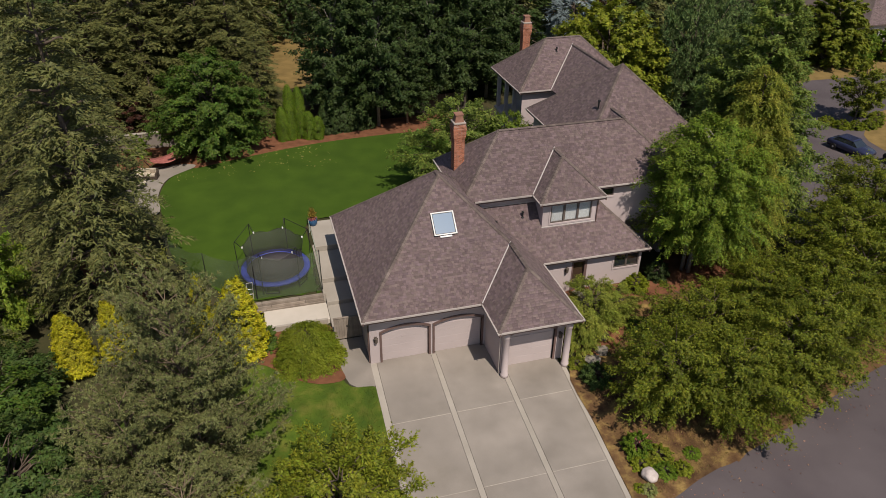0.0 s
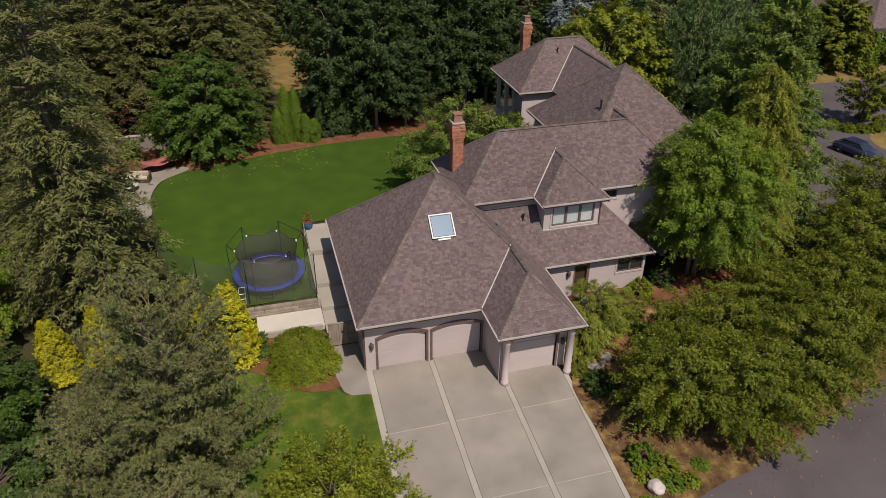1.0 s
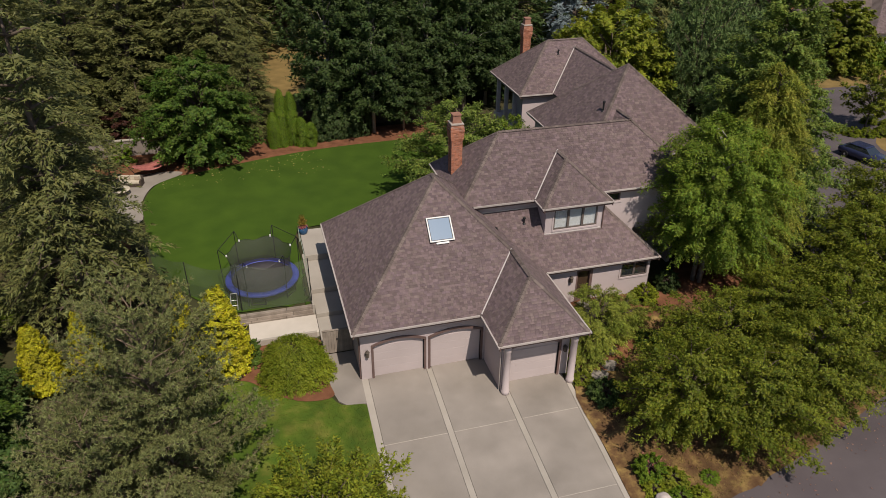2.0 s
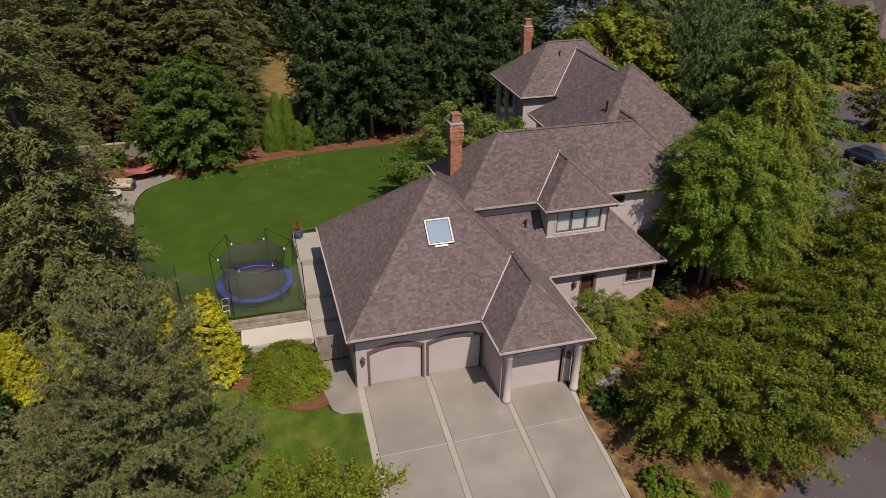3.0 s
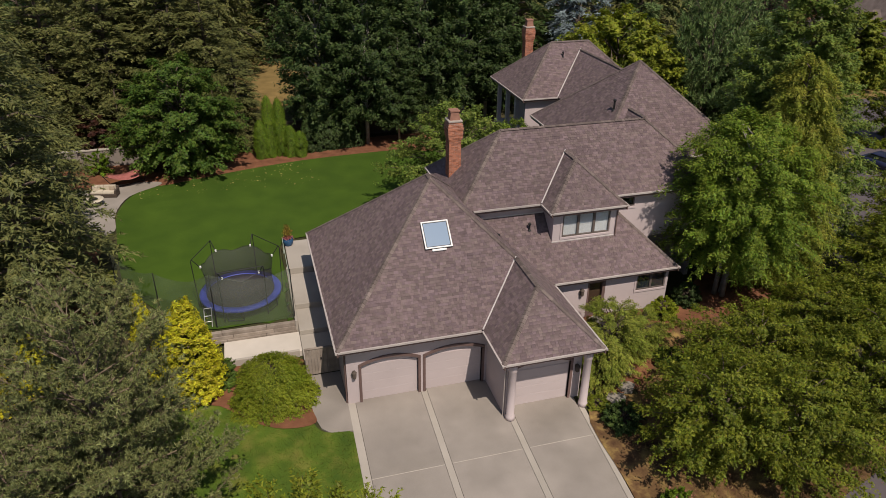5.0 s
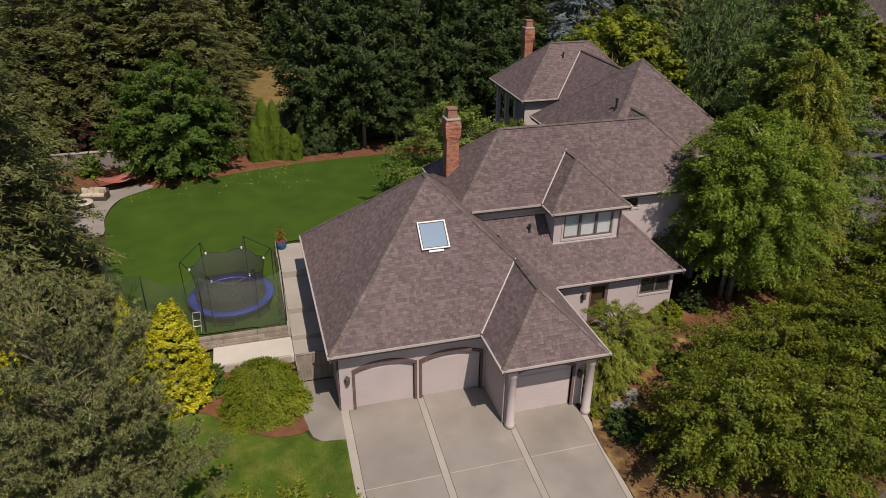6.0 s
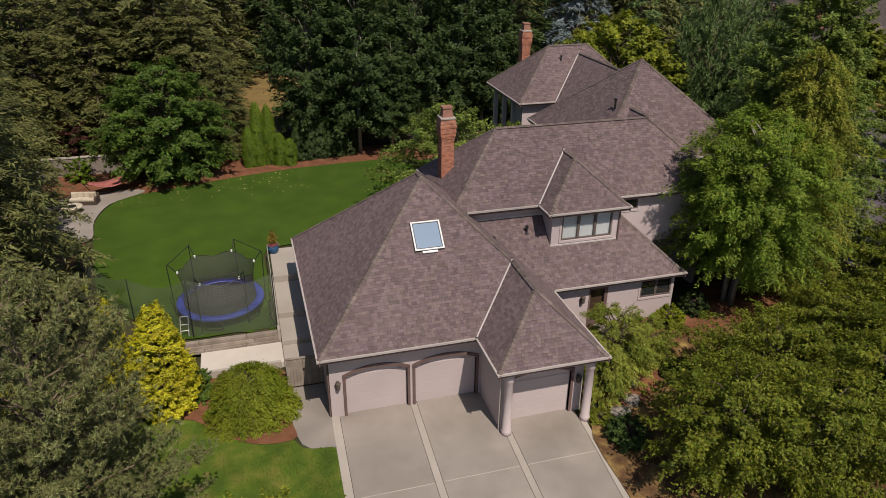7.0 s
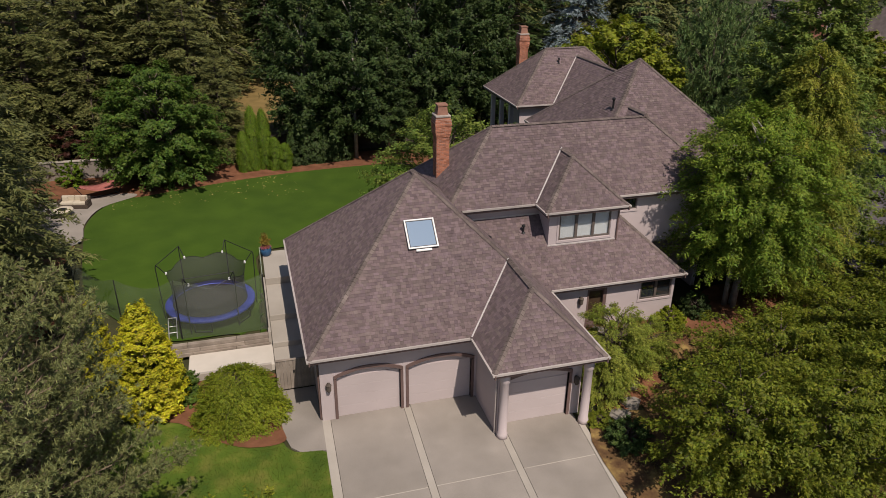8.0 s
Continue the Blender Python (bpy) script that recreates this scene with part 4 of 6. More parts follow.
def fir_tree(seed, height, radius, base, limbs=150, sprays=14, per=22, leaf=0.2, length=1.0, whorl=0.9):
    """A conifer: whorls of drooping boughs, each a flat spray of needled twigs."""
    return spray_tree(seed, height, radius, base, CONE, limbs, sprays, per, length, leaf, 0.34, 0.42, (-0.28, 0.35), 0.34, 0.95, (0.22, 1.0), ragged=0.26, whorl=whorl, puff=0.05, flat=0.4, girth=0.014)


def pine_tree(seed, height, radius, base, limbs=64, twigs=15, needles=34, tuft=0.24, thick=0.2):
    """An open pine: crooked pale limbs whose twigs end in tufts of long needles."""
    r = np.random.RandomState(seed)
    S0, T0, A, E = boughs(r, height, base, radius, ((0, .15, .5, .75, .9, 1), (.8, 1, .98, .82, .6, .3)), limbs, (0.05, 0.95), ragged=0.24)
    bm = bmesh.new()
    limb_chain(bm, [Vector((0, 0, 0)), Vector((.2, .1, height * .5)), Vector((0, .1, height * .9))], [.16, .09, 0.012], 8)
    C, H = [], []
    for k in range(limbs):
        p, q = Vector(S0[k]), Vector(T0[k])
        long = (q - p).length
        mid = p.lerp(q, .55) + Vector((r.normal(0, .06), r.normal(0, .06), -.06)) * long
        limb_chain(bm, [p, mid, q], [.02 + .006 * long, .02, .009], 5)
        for i in range(max(5, int(twigs * (.35 + .65 * long / radius)))):
            s = .14 + .86 * r.uniform() ** .8
            f = p.lerp(mid, s / .55) if s < .55 else mid.lerp(q, (s - .55) / .45)
            t = A[k] + (1 if i % 2 else -1) * r.uniform(.2, 1.2)
            d = Vector((math.cos(t), math.sin(t), r.uniform(.05, .75))).normalized()
            g = f + d * r.uniform(.3, .95) * (1.2 - .45 * s)
            bar(bm, f, g, .013, 3, .006)
            for c in range(r.randint(2, 5)):
                w = g + d * (-.2 * c) + Vector(r.normal(0, .11, 3))
                C.append(w)
                H.append(d)
    C, H = np.array(C), np.array(H)
    i = np.repeat(np.arange(len(C)), needles)
    dv = r.normal(0, 1, (len(i), 3)) + H[i] * .9 + np.array((0, 0, .35))
    dv /= np.linalg.norm(dv, axis=1, keepdims=True)
    P = C[i] + dv * tuft * .42
    return bm, leaf_quads(P, np.cross(dv, r.normal(0, 1, dv.shape)), tuft * .72, thick, r, 0.12, dv * 4)


def column_tree(seed, height, spread, n, size=0.2, tip=1.4, lumps=7, plume=28, puff=1.0):
    """A dense evergreen column or cone of upright sprays, down to the ground."""
    r = np.random.RandomState(seed)
    t = r.uniform(0.0, 1, n) ** 1.15
    a = r.uniform(0, 6.283, n)
    prof = np.clip((1 - t ** tip), 0, 1) ** 0.75 * (0.75 + 0.25 * np.minimum(1, t * 5))
    bump = 1 + 0.07 * np.sin(a * 3 + 5 * t + seed) + 0.07 * np.sin(a * lumps - 19 * t + seed * 2) * np.sin(t * 31 + a * 2) + 0.06 * np.sin(a * 17 + 8 * np.sin(t * 37))
    # sprays gathered in small plumes
    m = n // plume
    idx = np.repeat(np.arange(m), plume)
    k = r.uniform(0.55, 1, m) ** 0.3
    rr = spread * prof[:m] * bump[:m] * k + 0.03
    C = np.stack([rr * np.cos(a[:m]), rr * np.sin(a[:m]), height * t[:m]], 1)
    a, n = a[:m][idx], len(idx)
    P = C[idx] + r.normal(0, 1, (n, 3)) * np.array((0.1, 0.1, 0.15)) * spread ** 0.5 * puff
    P[:, 2] = np.maximum(P[:, 2], 0.02)
    N = np.stack([np.cos(a), np.sin(a), np.full(n, 0.6)], 1)
    U = np.stack([np.cos(a) * .35, np.sin(a) * .35, np.full(n, 1.0)], 1)
    bm = bmesh.new()
    bar(bm, (0, 0, 0), (0, 0, height * .8), 0.09, 6, 0.03)
    return bm, leaf_quads(P, N, size, 0.5, r, 0.35, U)


def dome_shrub(seed, rx, ry, h, n, size=0.12, rough=0.12):
    """A rounded shrub of short leafy shoots."""
    bm, Q = spray_tree(seed, h, 1.0, 0.04 * h, DOME, max(24, n // 98), 7, 14, 0.27 * (0.7 + rough), size, 0.5, 0.5, (0.1, 1.1), 0.18, 0.8, (0.55, 1.0), girth=0.02, ragged=0.1 + rough * .5, flat=0.5)
    Q = Q * np.array((rx, ry, 1.0))
    bmesh.ops.scale(bm, vec=(rx, ry, 1), verts=bm.verts)
    return bm, Q


KINDS = {}


def plant(key, name, made, leaf, at, turn, scale, label, category="tree", bark=None, group="", z=None):
    """Stand a plant on the ground; plants with the same key share their meshes."""
    x, y = at
    gz = float(ground_z(x, y)) + 0.04 if z is None else z
    m = Matrix.Translation((x, y, gz)) @ Matrix.Rotation(radians(turn), 4, "Z") @ Matrix.Diagonal((scale[0], scale[0], scale[1], 1))
    if key not in KINDS:
        bm, Q = made()
        trunk = bpy.data.meshes.new("trunk")
        bm.to_mesh(trunk)
        bm.free()
        trunk.shade_smooth()
        trunk.materials.append(bark or M_BARK)
        KINDS[key] = (trunk, Q)
    trunk, Q = KINDS[key]
    if (key, leaf.name) not in KINDS:
        KINDS[(key, leaf.name)] = quads_mesh("crown", Q, leaf)
    e = new(name)
    e.matrix_world = m
    tagged(e, label, category, group)
    for nm, me in (("trunk" if category == "tree" else "stem", trunk), ("crown" if category == "tree" else "foliage", KINDS[(key, leaf.name)])):
        o = new(nm, me)
        o.parent = e
        if nm in ("crown", "foliage"):
            o["kind"] = "stuff"
    return e


# kinds
MAPLE = lambda s: (lambda: spray_tree(s, 6.4, 4.3, 1.0, VASE, 140, 15, 20, 0.8, 0.145, 0.6, 0.45, (0.1, 0.85), 0.28, 0.95, (0.2, 1.0), stems=3, ragged=0.34, puff=0.14, flat=0.6))
BROAD = lambda s: (lambda: spray_tree(s, 9.6, 4.9, 0.5, ROUND, 190, 12, 22, 0.9, 0.2, 0.75, 0.5, (0.0, 0.9), 0.35, 0.9, (0.3, 1.0), stems=2, lean=0.7, ragged=0.22, puff=0.13, flat=0.55))
TALLBROAD = lambda s: (lambda: spray_tree(s, 17, 4.2, 2.8, EGG, 210, 12, 14, 1.05, 0.27, 0.55, 0.42, (0.2, 1.5), 0.25, 0.85, (0.25, 1.0), girth=0.012, lean=0.7, ragged=0.28, puff=0.14, flat=0.55))
FIR = lambda s: (lambda: fir_tree(s, 20, 4.8, 0.8, 150, 15, 14, 0.26, 1.1, 1.1))
FIRFAR = lambda s: (lambda: fir_tree(s, 22, 4.6, 1.0, 100, 8, 6, 0.66, 1.5, 1.3))

# trees and shrubs in the front
plant("pine_a", "pine_tree", lambda: pine_tree(3, 12.4, 4.6, 1.0, 130, 30, 18, 0.21, 0.27), LF_PINE, (-9.5, -6.3), 30, (0.86, 1.0), "open grey-green pine tree on the front lawn", group="pines on the lawn", bark=M_BARK_PINE)
plant("pine_b", "pine_tree", lambda: pine_tree(4, 8.5, 4.2, 0.6, 90, 26, 17, 0.21, 0.27), LF_PINE, (-12.1, -7.4), 30, (0.84, 0.95), "lower grey-green pine tree beside the first", group="pines on the lawn", bark=M_BARK_PINE)
plant("pine_b", "pine_tree", None, LF_PINE, (-9.8, -10.6), 170, (0.78, 0.62), "low grey-green pine tree under the taller ones", group="pines on the lawn", bark=M_BARK_PINE)
BROAD_C = lambda: spray_tree(43, 6.5, 3.6, 0.5, ROUND, 130, 12, 17, 0.75, 0.17, 0.75, 0.5, (0.0, 0.9), 0.3, 0.9, stems=2, lean=0.6, ragged=0.24, puff=0.14, flat=0.55)
plant("broad_c", "broadleaf_tree", BROAD_C, LF_LEAFD, (-17.6, -6.6), 0, (1, 0.9), "dark green leafy tree beside the pines")
plant("broad_c", "broadleaf_tree", None, LF_BROAD, (-20.0, -2.6), 60, (1.1, 0.85), "dark green leafy tree beside the pines")
plant("broad_c", "broadleaf_tree", None, LF_LEAFD, (-14.6, -11.8), 200, (0.9, 0.85), "dark green leafy tree beside the pines")
plant("broad_c", "broadleaf_tree", None, LF_BIRCH, (-21.6, 7.2), 130, (0.85, 1.45), "bright green leafy tree beside the firs")
for i, (x, y, s, h) in enumerate(((15.1, -7.9, 0.88, 0.88), (18.2, -9.4, 0.86, 0.86), (19.8, -4.3, 0.85, 0.82), (22.6, -8.0, 0.88, 0.9), (25.2, -6.6, 0.9, 0.95), (24.6, -2.8, 0.85, 0.78), (28.2, -4.2, 1.0, 0.95), (31.0, -3.9, 1.0, 1.05), (32.8, -0.4, 1.05, 1.0), (37.5, -1.6, 1.15, 1.15), (38.6, 3.6, 1.1, 1.15))):
    plant("maple_" + "ab"[i % 2], "maple_tree", MAPLE(11 + i % 2), LF_MAPLE, (x, y), 83 * i, (s, h), "spreading olive-green maple between house and street", group="maples by the street")
plant("maple_c", "maple_tree", lambda: spray_tree(13, 5.6, 4.0, 0.8, VASE, 130, 16, 26, 0.8, 0.14, 0.55, 0.42, (0.1, 0.9), 0.3, 0.95, (0.25, 1.0), stems=2, ragged=0.34, puff=0.14, flat=0.6), LF_YEL, (-3.5, -12.0), 20, (1.08, 1.0), "leafy yellow-green tree at the front of the lawn")
plant("birch_a", "birch_tree", lambda: spray_tree(21, 11.4, 4.3, 2.8, ROUND, 240, 17, 30, 1.05, 0.15, 0.5, 0.42, (-0.05, 0.75), 0.38, 0.85, (0.25, 1.0), stems=3, girth=0.014, ragged=0.24, puff=0.12), LF_BIRCH, (23.3, 3.2), 0, (1, 1), "bright green birch with three pale stems", bark=M_BARK_PALE)
plant("birch_b", "birch_tree", lambda: spray_tree(22, 18.8, 5.2, 1.6, EGG, 400, 15, 28, 0.95, 0.2, 0.5, 0.42, (0.1, 1.1), 0.35, 0.85, (0.25, 1.0), stems=3, girth=0.012, ragged=0.22, puff=0.13), LF_BIRCHD, (29.6, 7.6), 120, (1.0, 0.98), "tall deep green birch behind the nearer ones")
plant("birch_w", "weeping_birch", lambda: spray_tree(23, 14.6, 3.9, 1.2, EGG, 300, 15, 28, 1.0, 0.15, 0.45, 0.3, (0.1, 0.6), 0.85, 0.7, (0.3, 1.0), girth=0.012, ragged=0.24, puff=0.1), LF_WEEP, (27.3, 4.6), 120, (1.0, 0.97), "weeping birch with olive and yellowing leaves")
for i, (x, y, s, h, lf, lb) in enumerate(((-7.3, 3.1, 1.68, 5.5, LF_GOLD, "golden yellow cypress beside the shrubs"), (-9.5, 4.6, 0.85, 4.9, LF_GOLD, "slim golden yellow cypress"), (-14.6, 4.4, 1.0, 4.1, LF_GOLD, "golden yellow cypress under the firs"), (-16.9, 3.8, 1.2, 4.2, LF_GOLD, "golden yellow cypress under the firs"))):
    plant("gold", "cypress_tree", lambda: spray_tree(5, 5, 1.3, 0.1, ((0, .1, .35, .65, .88, 1), (.8, 1, .92, .62, .3, .06)), 420, 7, 15, 0.34, 0.1, 0.6, 0.5, (0.5, 1.8), 0.1, 0.9, (0.45, 1.0), ragged=0.14, lean=0.8, puff=0.2), lf, (x, y), 70 * i, (s / 1.3, h / 5), lb, group="golden cypresses")
plant("dome", "domed_shrub", lambda: spray_tree(6, 2.45, 2.0, 0.05, DOME, 1200, 6, 11, 0.3, 0.085, 0.45, 0.4, (0.05, 0.35), 0.5, 0.8, (0.25, 1.0), ragged=0.035, lean=0.5, puff=0.12), LF_DOME, (-3.55, 1.75), 0, (1.04, 1.0), "large clipped dome-shaped green shrub in mulch", "shrub")
plant("loose", "leafy_shrub", lambda: dome_shrub(8, 0.8, 0.8, 1.5, 9000, 0.15, 0.4), LF_BROAD, (-6.0, 3.7), 0, (1, 1), "loose dark green shrub", "shrub")

# beside the house front
LACE = lambda: spray_tree(35, 3.4, 2.0, 0.3, ROUND, 110, 15, 28, 0.52, 0.085, 0.4, 0.4, (0.1, 0.8), 0.45, 0.8, stems=3, ragged=0.28)
for x, y, w, h, lb in ((13.9, -0.5, 1.1, 1.12, "feathery olive-green laceleaf maple by the entry path"), (12.9, -1.8, 0.62, 0.75, "small feathery olive-green laceleaf maple beside the garage"), (15.9, 0.0, 0.85, 0.75, "small feathery olive-green laceleaf maple by the entry wall")):
    plant("lace", "laceleaf_maple", LACE, LF_LACE, (x, y), x * 50, (w, h), lb, group="laceleaf maples by the entry")
for x, y, s, h, lf, lb in ((18.7, 2.0, 0.9, 1.15, LF_LIME, "small yellow-green shrub by the window"), (17.2, -1.4, 1.0, 0.9, LF_BROAD, "green shrub by the path"), (20.8, 2.9, 0.9, 1.3, LF_DARK, "dark green shrub at the house corner"), (12.6, -4.7, 1.0, 1.15, LF_LEAFD, "dark green shrub beside the drive"), (12.2, -10.2, 0.82, 1.15, LF_ARB, "rounded green shrub beside the drive"), (12.9, -11.9, 0.62, 0.5, LF_ARB, "low green mound by the boulder"), (13.8, -12.05, 0.5, 0.6, LF_LIME, "low yellow-green shrub by the street"), (12.1, -3.1, 0.65, 0.4, LF_MAPLE, "low grassy plant beside the column"), (13.1, -10.9, 0.75, 0.6, LF_YEL, "low yellow-green plant in the bed"), (11.95, -11.2, 0.6, 0.55, LF_LIME, "yellow-green day lilies beside the drive"), (11.55, -12.75, 0.42, 0.4, LF_HOSTA, "pale variegated hosta by the boulder"), (11.15, -12.5, 0.32, 0.3, LF_LIME, "low yellow-green plant by the drive"), (14.9, -11.2, 0.5, 0.3, LF_ARB, "low green ground cover in the bed")):
    plant("shrub" + lf.name, "shrub", lambda: dome_shrub(31, 1, 1, 1, 9000, 0.12, 0.2), lf, (x, y), x * 40, (s, h * 1.0), lb, "shrub")

# back garden
plant("broad_a", "broadleaf_tree", BROAD(41), LF_BROAD, (-8.5, 32.8), 0, (1.08, 0.98), "round bright green broadleaf tree beside the lawn")
plant("broad_b", "broadleaf_tree", lambda: spray_tree(42, 8.0, 4.3, 0.6, ROUND, 170, 13, 18, 0.85, 0.17, 0.6, 0.45, (0.05, 1.0), 0.3, 0.9, (0.3, 1.0), stems=2, lean=0.5, ragged=0.26, puff=0.13, flat=0.55), LF_BIRCHD, (10.9, 18.6), 0, (1.12, 1.04), "deep green tree between the chimney and the lawn")
plant("broad_b", "broadleaf_tree", None, LF_BIRCH, (15.2, 18.2), 140, (0.75, 0.85), "bright green tree beside the far wing")
for i, (x, y, h) in enumerate(((-2.3, 33.4, 3.4), (-1.5, 33.6, 5.4), (-0.6, 33.7, 5.1), (0.2, 33.3, 2.8), (1.0, 33.1, 2.3))):
    plant("arb", "arborvitae", lambda: column_tree(9, 6, 0.95, 14000, 0.15, 6.0, 7, 24, 1.0), LF_ARB, (x, y), 50 * i, (0.58, h / 6), "bright green columnar arborvitae at the lawn edge", group="arborvitae hedge")
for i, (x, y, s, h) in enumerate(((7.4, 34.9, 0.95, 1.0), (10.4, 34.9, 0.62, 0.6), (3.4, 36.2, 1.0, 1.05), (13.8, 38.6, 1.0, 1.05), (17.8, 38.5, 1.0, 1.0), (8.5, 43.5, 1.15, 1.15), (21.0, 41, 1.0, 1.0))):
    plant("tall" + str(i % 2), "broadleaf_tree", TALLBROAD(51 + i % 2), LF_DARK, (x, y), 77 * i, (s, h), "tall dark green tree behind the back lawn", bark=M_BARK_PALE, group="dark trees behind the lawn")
plant("yel", "broadleaf_tree", lambda: spray_tree(61, 10, 5.2, 1.0, ROUND, 250, 13, 18, 0.95, 0.26, 0.7, 0.5, (0.1, 1.0), 0.25, 0.9, stems=2, lean=0.5, puff=0.13, ragged=0.12), LF_YEL, (30.7, 31.8), 0, (1.25, 1.2), "rounded yellow-green tree behind the house")
plant("spruce", "spruce_tree", lambda: fir_tree(71, 12, 3.4, 0.6, 130, 12, 14, 0.26, 0.9, 0.8), LF_SPRUCE, (32.2, 43.5), 0, (1.6, 1.55), "silver-blue spruce behind the house")
for i, (x, y, s) in enumerate(((-15.1, 8.6, 1.12), (-16.4, 14.8, 1.1), (-19.0, 20.0, 1.05), (-23.0, 3.5, 0.85), (-20, 24.5, 1.0), (-26, 11, 1.0), (-24, 28, 1.05), (-25.5, -3.0, 0.7), (-28, 2, 1.0))):
    plant("fir" + str(i % 3), "fir_tree", FIR(81 + i % 3), LF_FIR, (x, y), 61 * i, (s, s), "tall olive-green fir beside the garden", group="firs beside the garden")
for i, (x, y, s) in enumerate(((40, 33, 0.72), (44.5, 37, 0.78), (40.5, 49, 0.8), (48, 31, 0.62), (42, 46, 0.85), (50, 42, 0.72), (27.5, 52, 0.8), (23, 47, 0.85))):
    plant("firfar" + str(i % 3), "fir_tree", FIRFAR(91 + i % 3), LF_DARK if i % 2 else LF_FIR, (x, y), 39 * i, (s * 1.1, s), "dark green conifer behind the house", group="conifers behind the house")
for i, (x, y, s) in enumerate(((-13.5, 50, 0.95), (-11.0, 57, 1.0), (-7.6, 64, 1.0), (-14.5, 41, 0.8), (-9, 42.5, 0.78), (-6.2, 41.5, 0.72), (-19, 40, 0.85), (-24, 36, 0.95))):
    plant("fir" + str(i % 3), "fir_tree", FIR(81 + i % 3), LF_FIR, (x, y), 39 * i, (s * 1.6, s * .95), "broad olive-green fir behind the garden wall", group="firs behind the garden wall")
woods = np.random.RandomState(5)
spots = []
for k in range(1200):
    y = woods.uniform(43, 84)
    x = -2 + 0.281 * (y + 26) + woods.uniform(-1, 1) * (0.63 * (y + 26) + 3)
    if (-10 < x < 3 and 47 < y < 62) or (-5 < x < 4 and y < 69) or (2 < x < 24 and y > 50) or (30 < x < 38 and y < 52) or (x > 46 and y < 66) or x > 66:
        continue
    if all((x - a) ** 2 + (y - b) ** 2 > (24 if y < 66 else 60) for a, b in spots):
        spots.append((x, y))
for i, (x, y) in enumerate(spots):
    s = woods.uniform(0.7, 1.15)
    plant("firfar" + str(i % 3), "fir_tree", FIRFAR(91 + i % 3), LF_FIR if woods.uniform() < .65 else LF_DARK, (x, y), 47 * i, (s * 1.1, s), "tall dark fir in the woods", group="firs in the woods")
for i, (x, y, s) in enumerate(((36.5, 38.5, 0.8),)):
    plant("fir" + str(i % 3), "cedar_tree", FIR(81 + i % 3), LF_CEDAR, (x, y), 50 * i, (s * 1.15, s), "soft green cedar behind the house", group="cedars behind the house")

for i, (x, y, w, h) in enumerate(((38.0, 28.2, 1.1, 1.75), (41.6, 24.0, 1.05, 1.45), (42.5, 31.0, 1.1, 1.7))):
    plant("pine_c", "white_pine", lambda: pine_tree(7, 8.5, 4.2, 0.6, 90, 14, 13, 0.4, 0.28), LF_CEDAR, (x, y), 50 * i, (w, h), "soft blue-green white pine behind the house", group="white pines behind the house")
plant("purple", "plum_tree", lambda: spray_tree(44, 10, 3.2, 1.0, ROUND, 60, 11, 20, 1.1, 0.28, 0.7, 0.5, stems=2), LF_RED, (37.4, 46.0), 0, (1, 1), "purple-leaved plum tree beside the blue spruce")
plant("fir0", "fir_tree", None, LF_FIR, (-3.9, 37.2), 100, (0.75, 0.5), "small olive-green fir beside the arborvitae")
plant("fir1", "fir_tree", None, LF_FIR, (-7.0, 46.0), 10, (1.2, 0.62), "broad olive-green fir behind the garden wall", group="firs behind the garden wall")
plant("broad_c", "broadleaf_tree", None, LF_LEAFD, (-19.6, 0.8), 80, (0.85, 0.7), "dark green leafy tree beside the golden cypresses")
# hedge under the tall trees; the dark leaf colour carries its shade
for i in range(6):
    plant("arb_low", "arborvitae", lambda: column_tree(9, 6, 0.95, 5000, 0.26, 2.6, 7, 30, 1.1), LF_DARK, (2.0 + i * 0.85, 34.3 + i * 0.1), 50 * i, (0.85, 0.55 + 0.05 * (i % 3)), "conifer in a hedge behind the lawn, coloured dark for shade", group="dark hedge behind the lawn")
for i, (x, y, sc) in enumerate(((-3.5, 73, 0.9), (1.0, 76, 0.95), (5.5, 73, 0.9), (3.0, 80, 1.0))):
    plant("firfar" + str(i % 3), "fir_tree", None, LF_FIR, (x, y), 47 * i, (sc * 1.2, sc), "tall dark fir in the woods", group="firs in the woods")

# ---- side path, terrace wall, gate ----
path = tagged(new("side_path"), "stepped concrete path along the garage wall", "path", kind="structure")
for (y0, y1, z) in ((3.25, 6.5, 0.3), (6.53, 8.85, 0.58), (8.88, 12.6, 0.9), (12.63, 16.5, 1.31)):
    bm = boxes((-1.78, 0.02 if y1 < 12.1 else 0.6, y0, y1, -0.3, z))
    bmesh.ops.bevel(bm, geom=[e for e in bm.edges if min(v.co.z for v in e.verts) > 0], offset=0.02, segments=1, affect="EDGES")
    part("path_slab", bm, M_CONC_L, path)
bm = boxes((-5.95, -1.8, 5.0, 6.9, -0.2, 0.3))
bevelled(bm, 0.02)
tagged(mesh_ob("terrace_slab", bm, mat("white_concrete", (0.5, 0.46, 0.4), (0.6, 0.55, 0.49), 0.8, 0.9, 0.2)), "pale concrete terrace below the timber wall", "terrace", kind="structure")
rw = empty("retaining_wall", (-4, 7.1, 0), "low weathered timber retaining wall below the lawn", "wall", kind="structure")
rr = random.Random(3)
for k in range(3):
    x = -7.6
    while x < -1.95:
        L = rr.uniform(1.6, 2.6)
        bm = boxes((x, min(x + L - .015, -1.88), 6.92 + .05 * k, 7.28, 0.2 + .225 * k, 0.418 + .225 * k))
        bevelled(bm, 0.015)
        at_home(part("sleeper", bm, M_TIMBER, rw))
        x += L
tagged(mesh_ob("kerb", bevelled(boxes((-1.95, -1.8, 6.95, 16.4, 0.0, 1.02)), 0.015), M_CONC_L), "pale concrete kerb between lawn and path", "kerb", kind="structure")
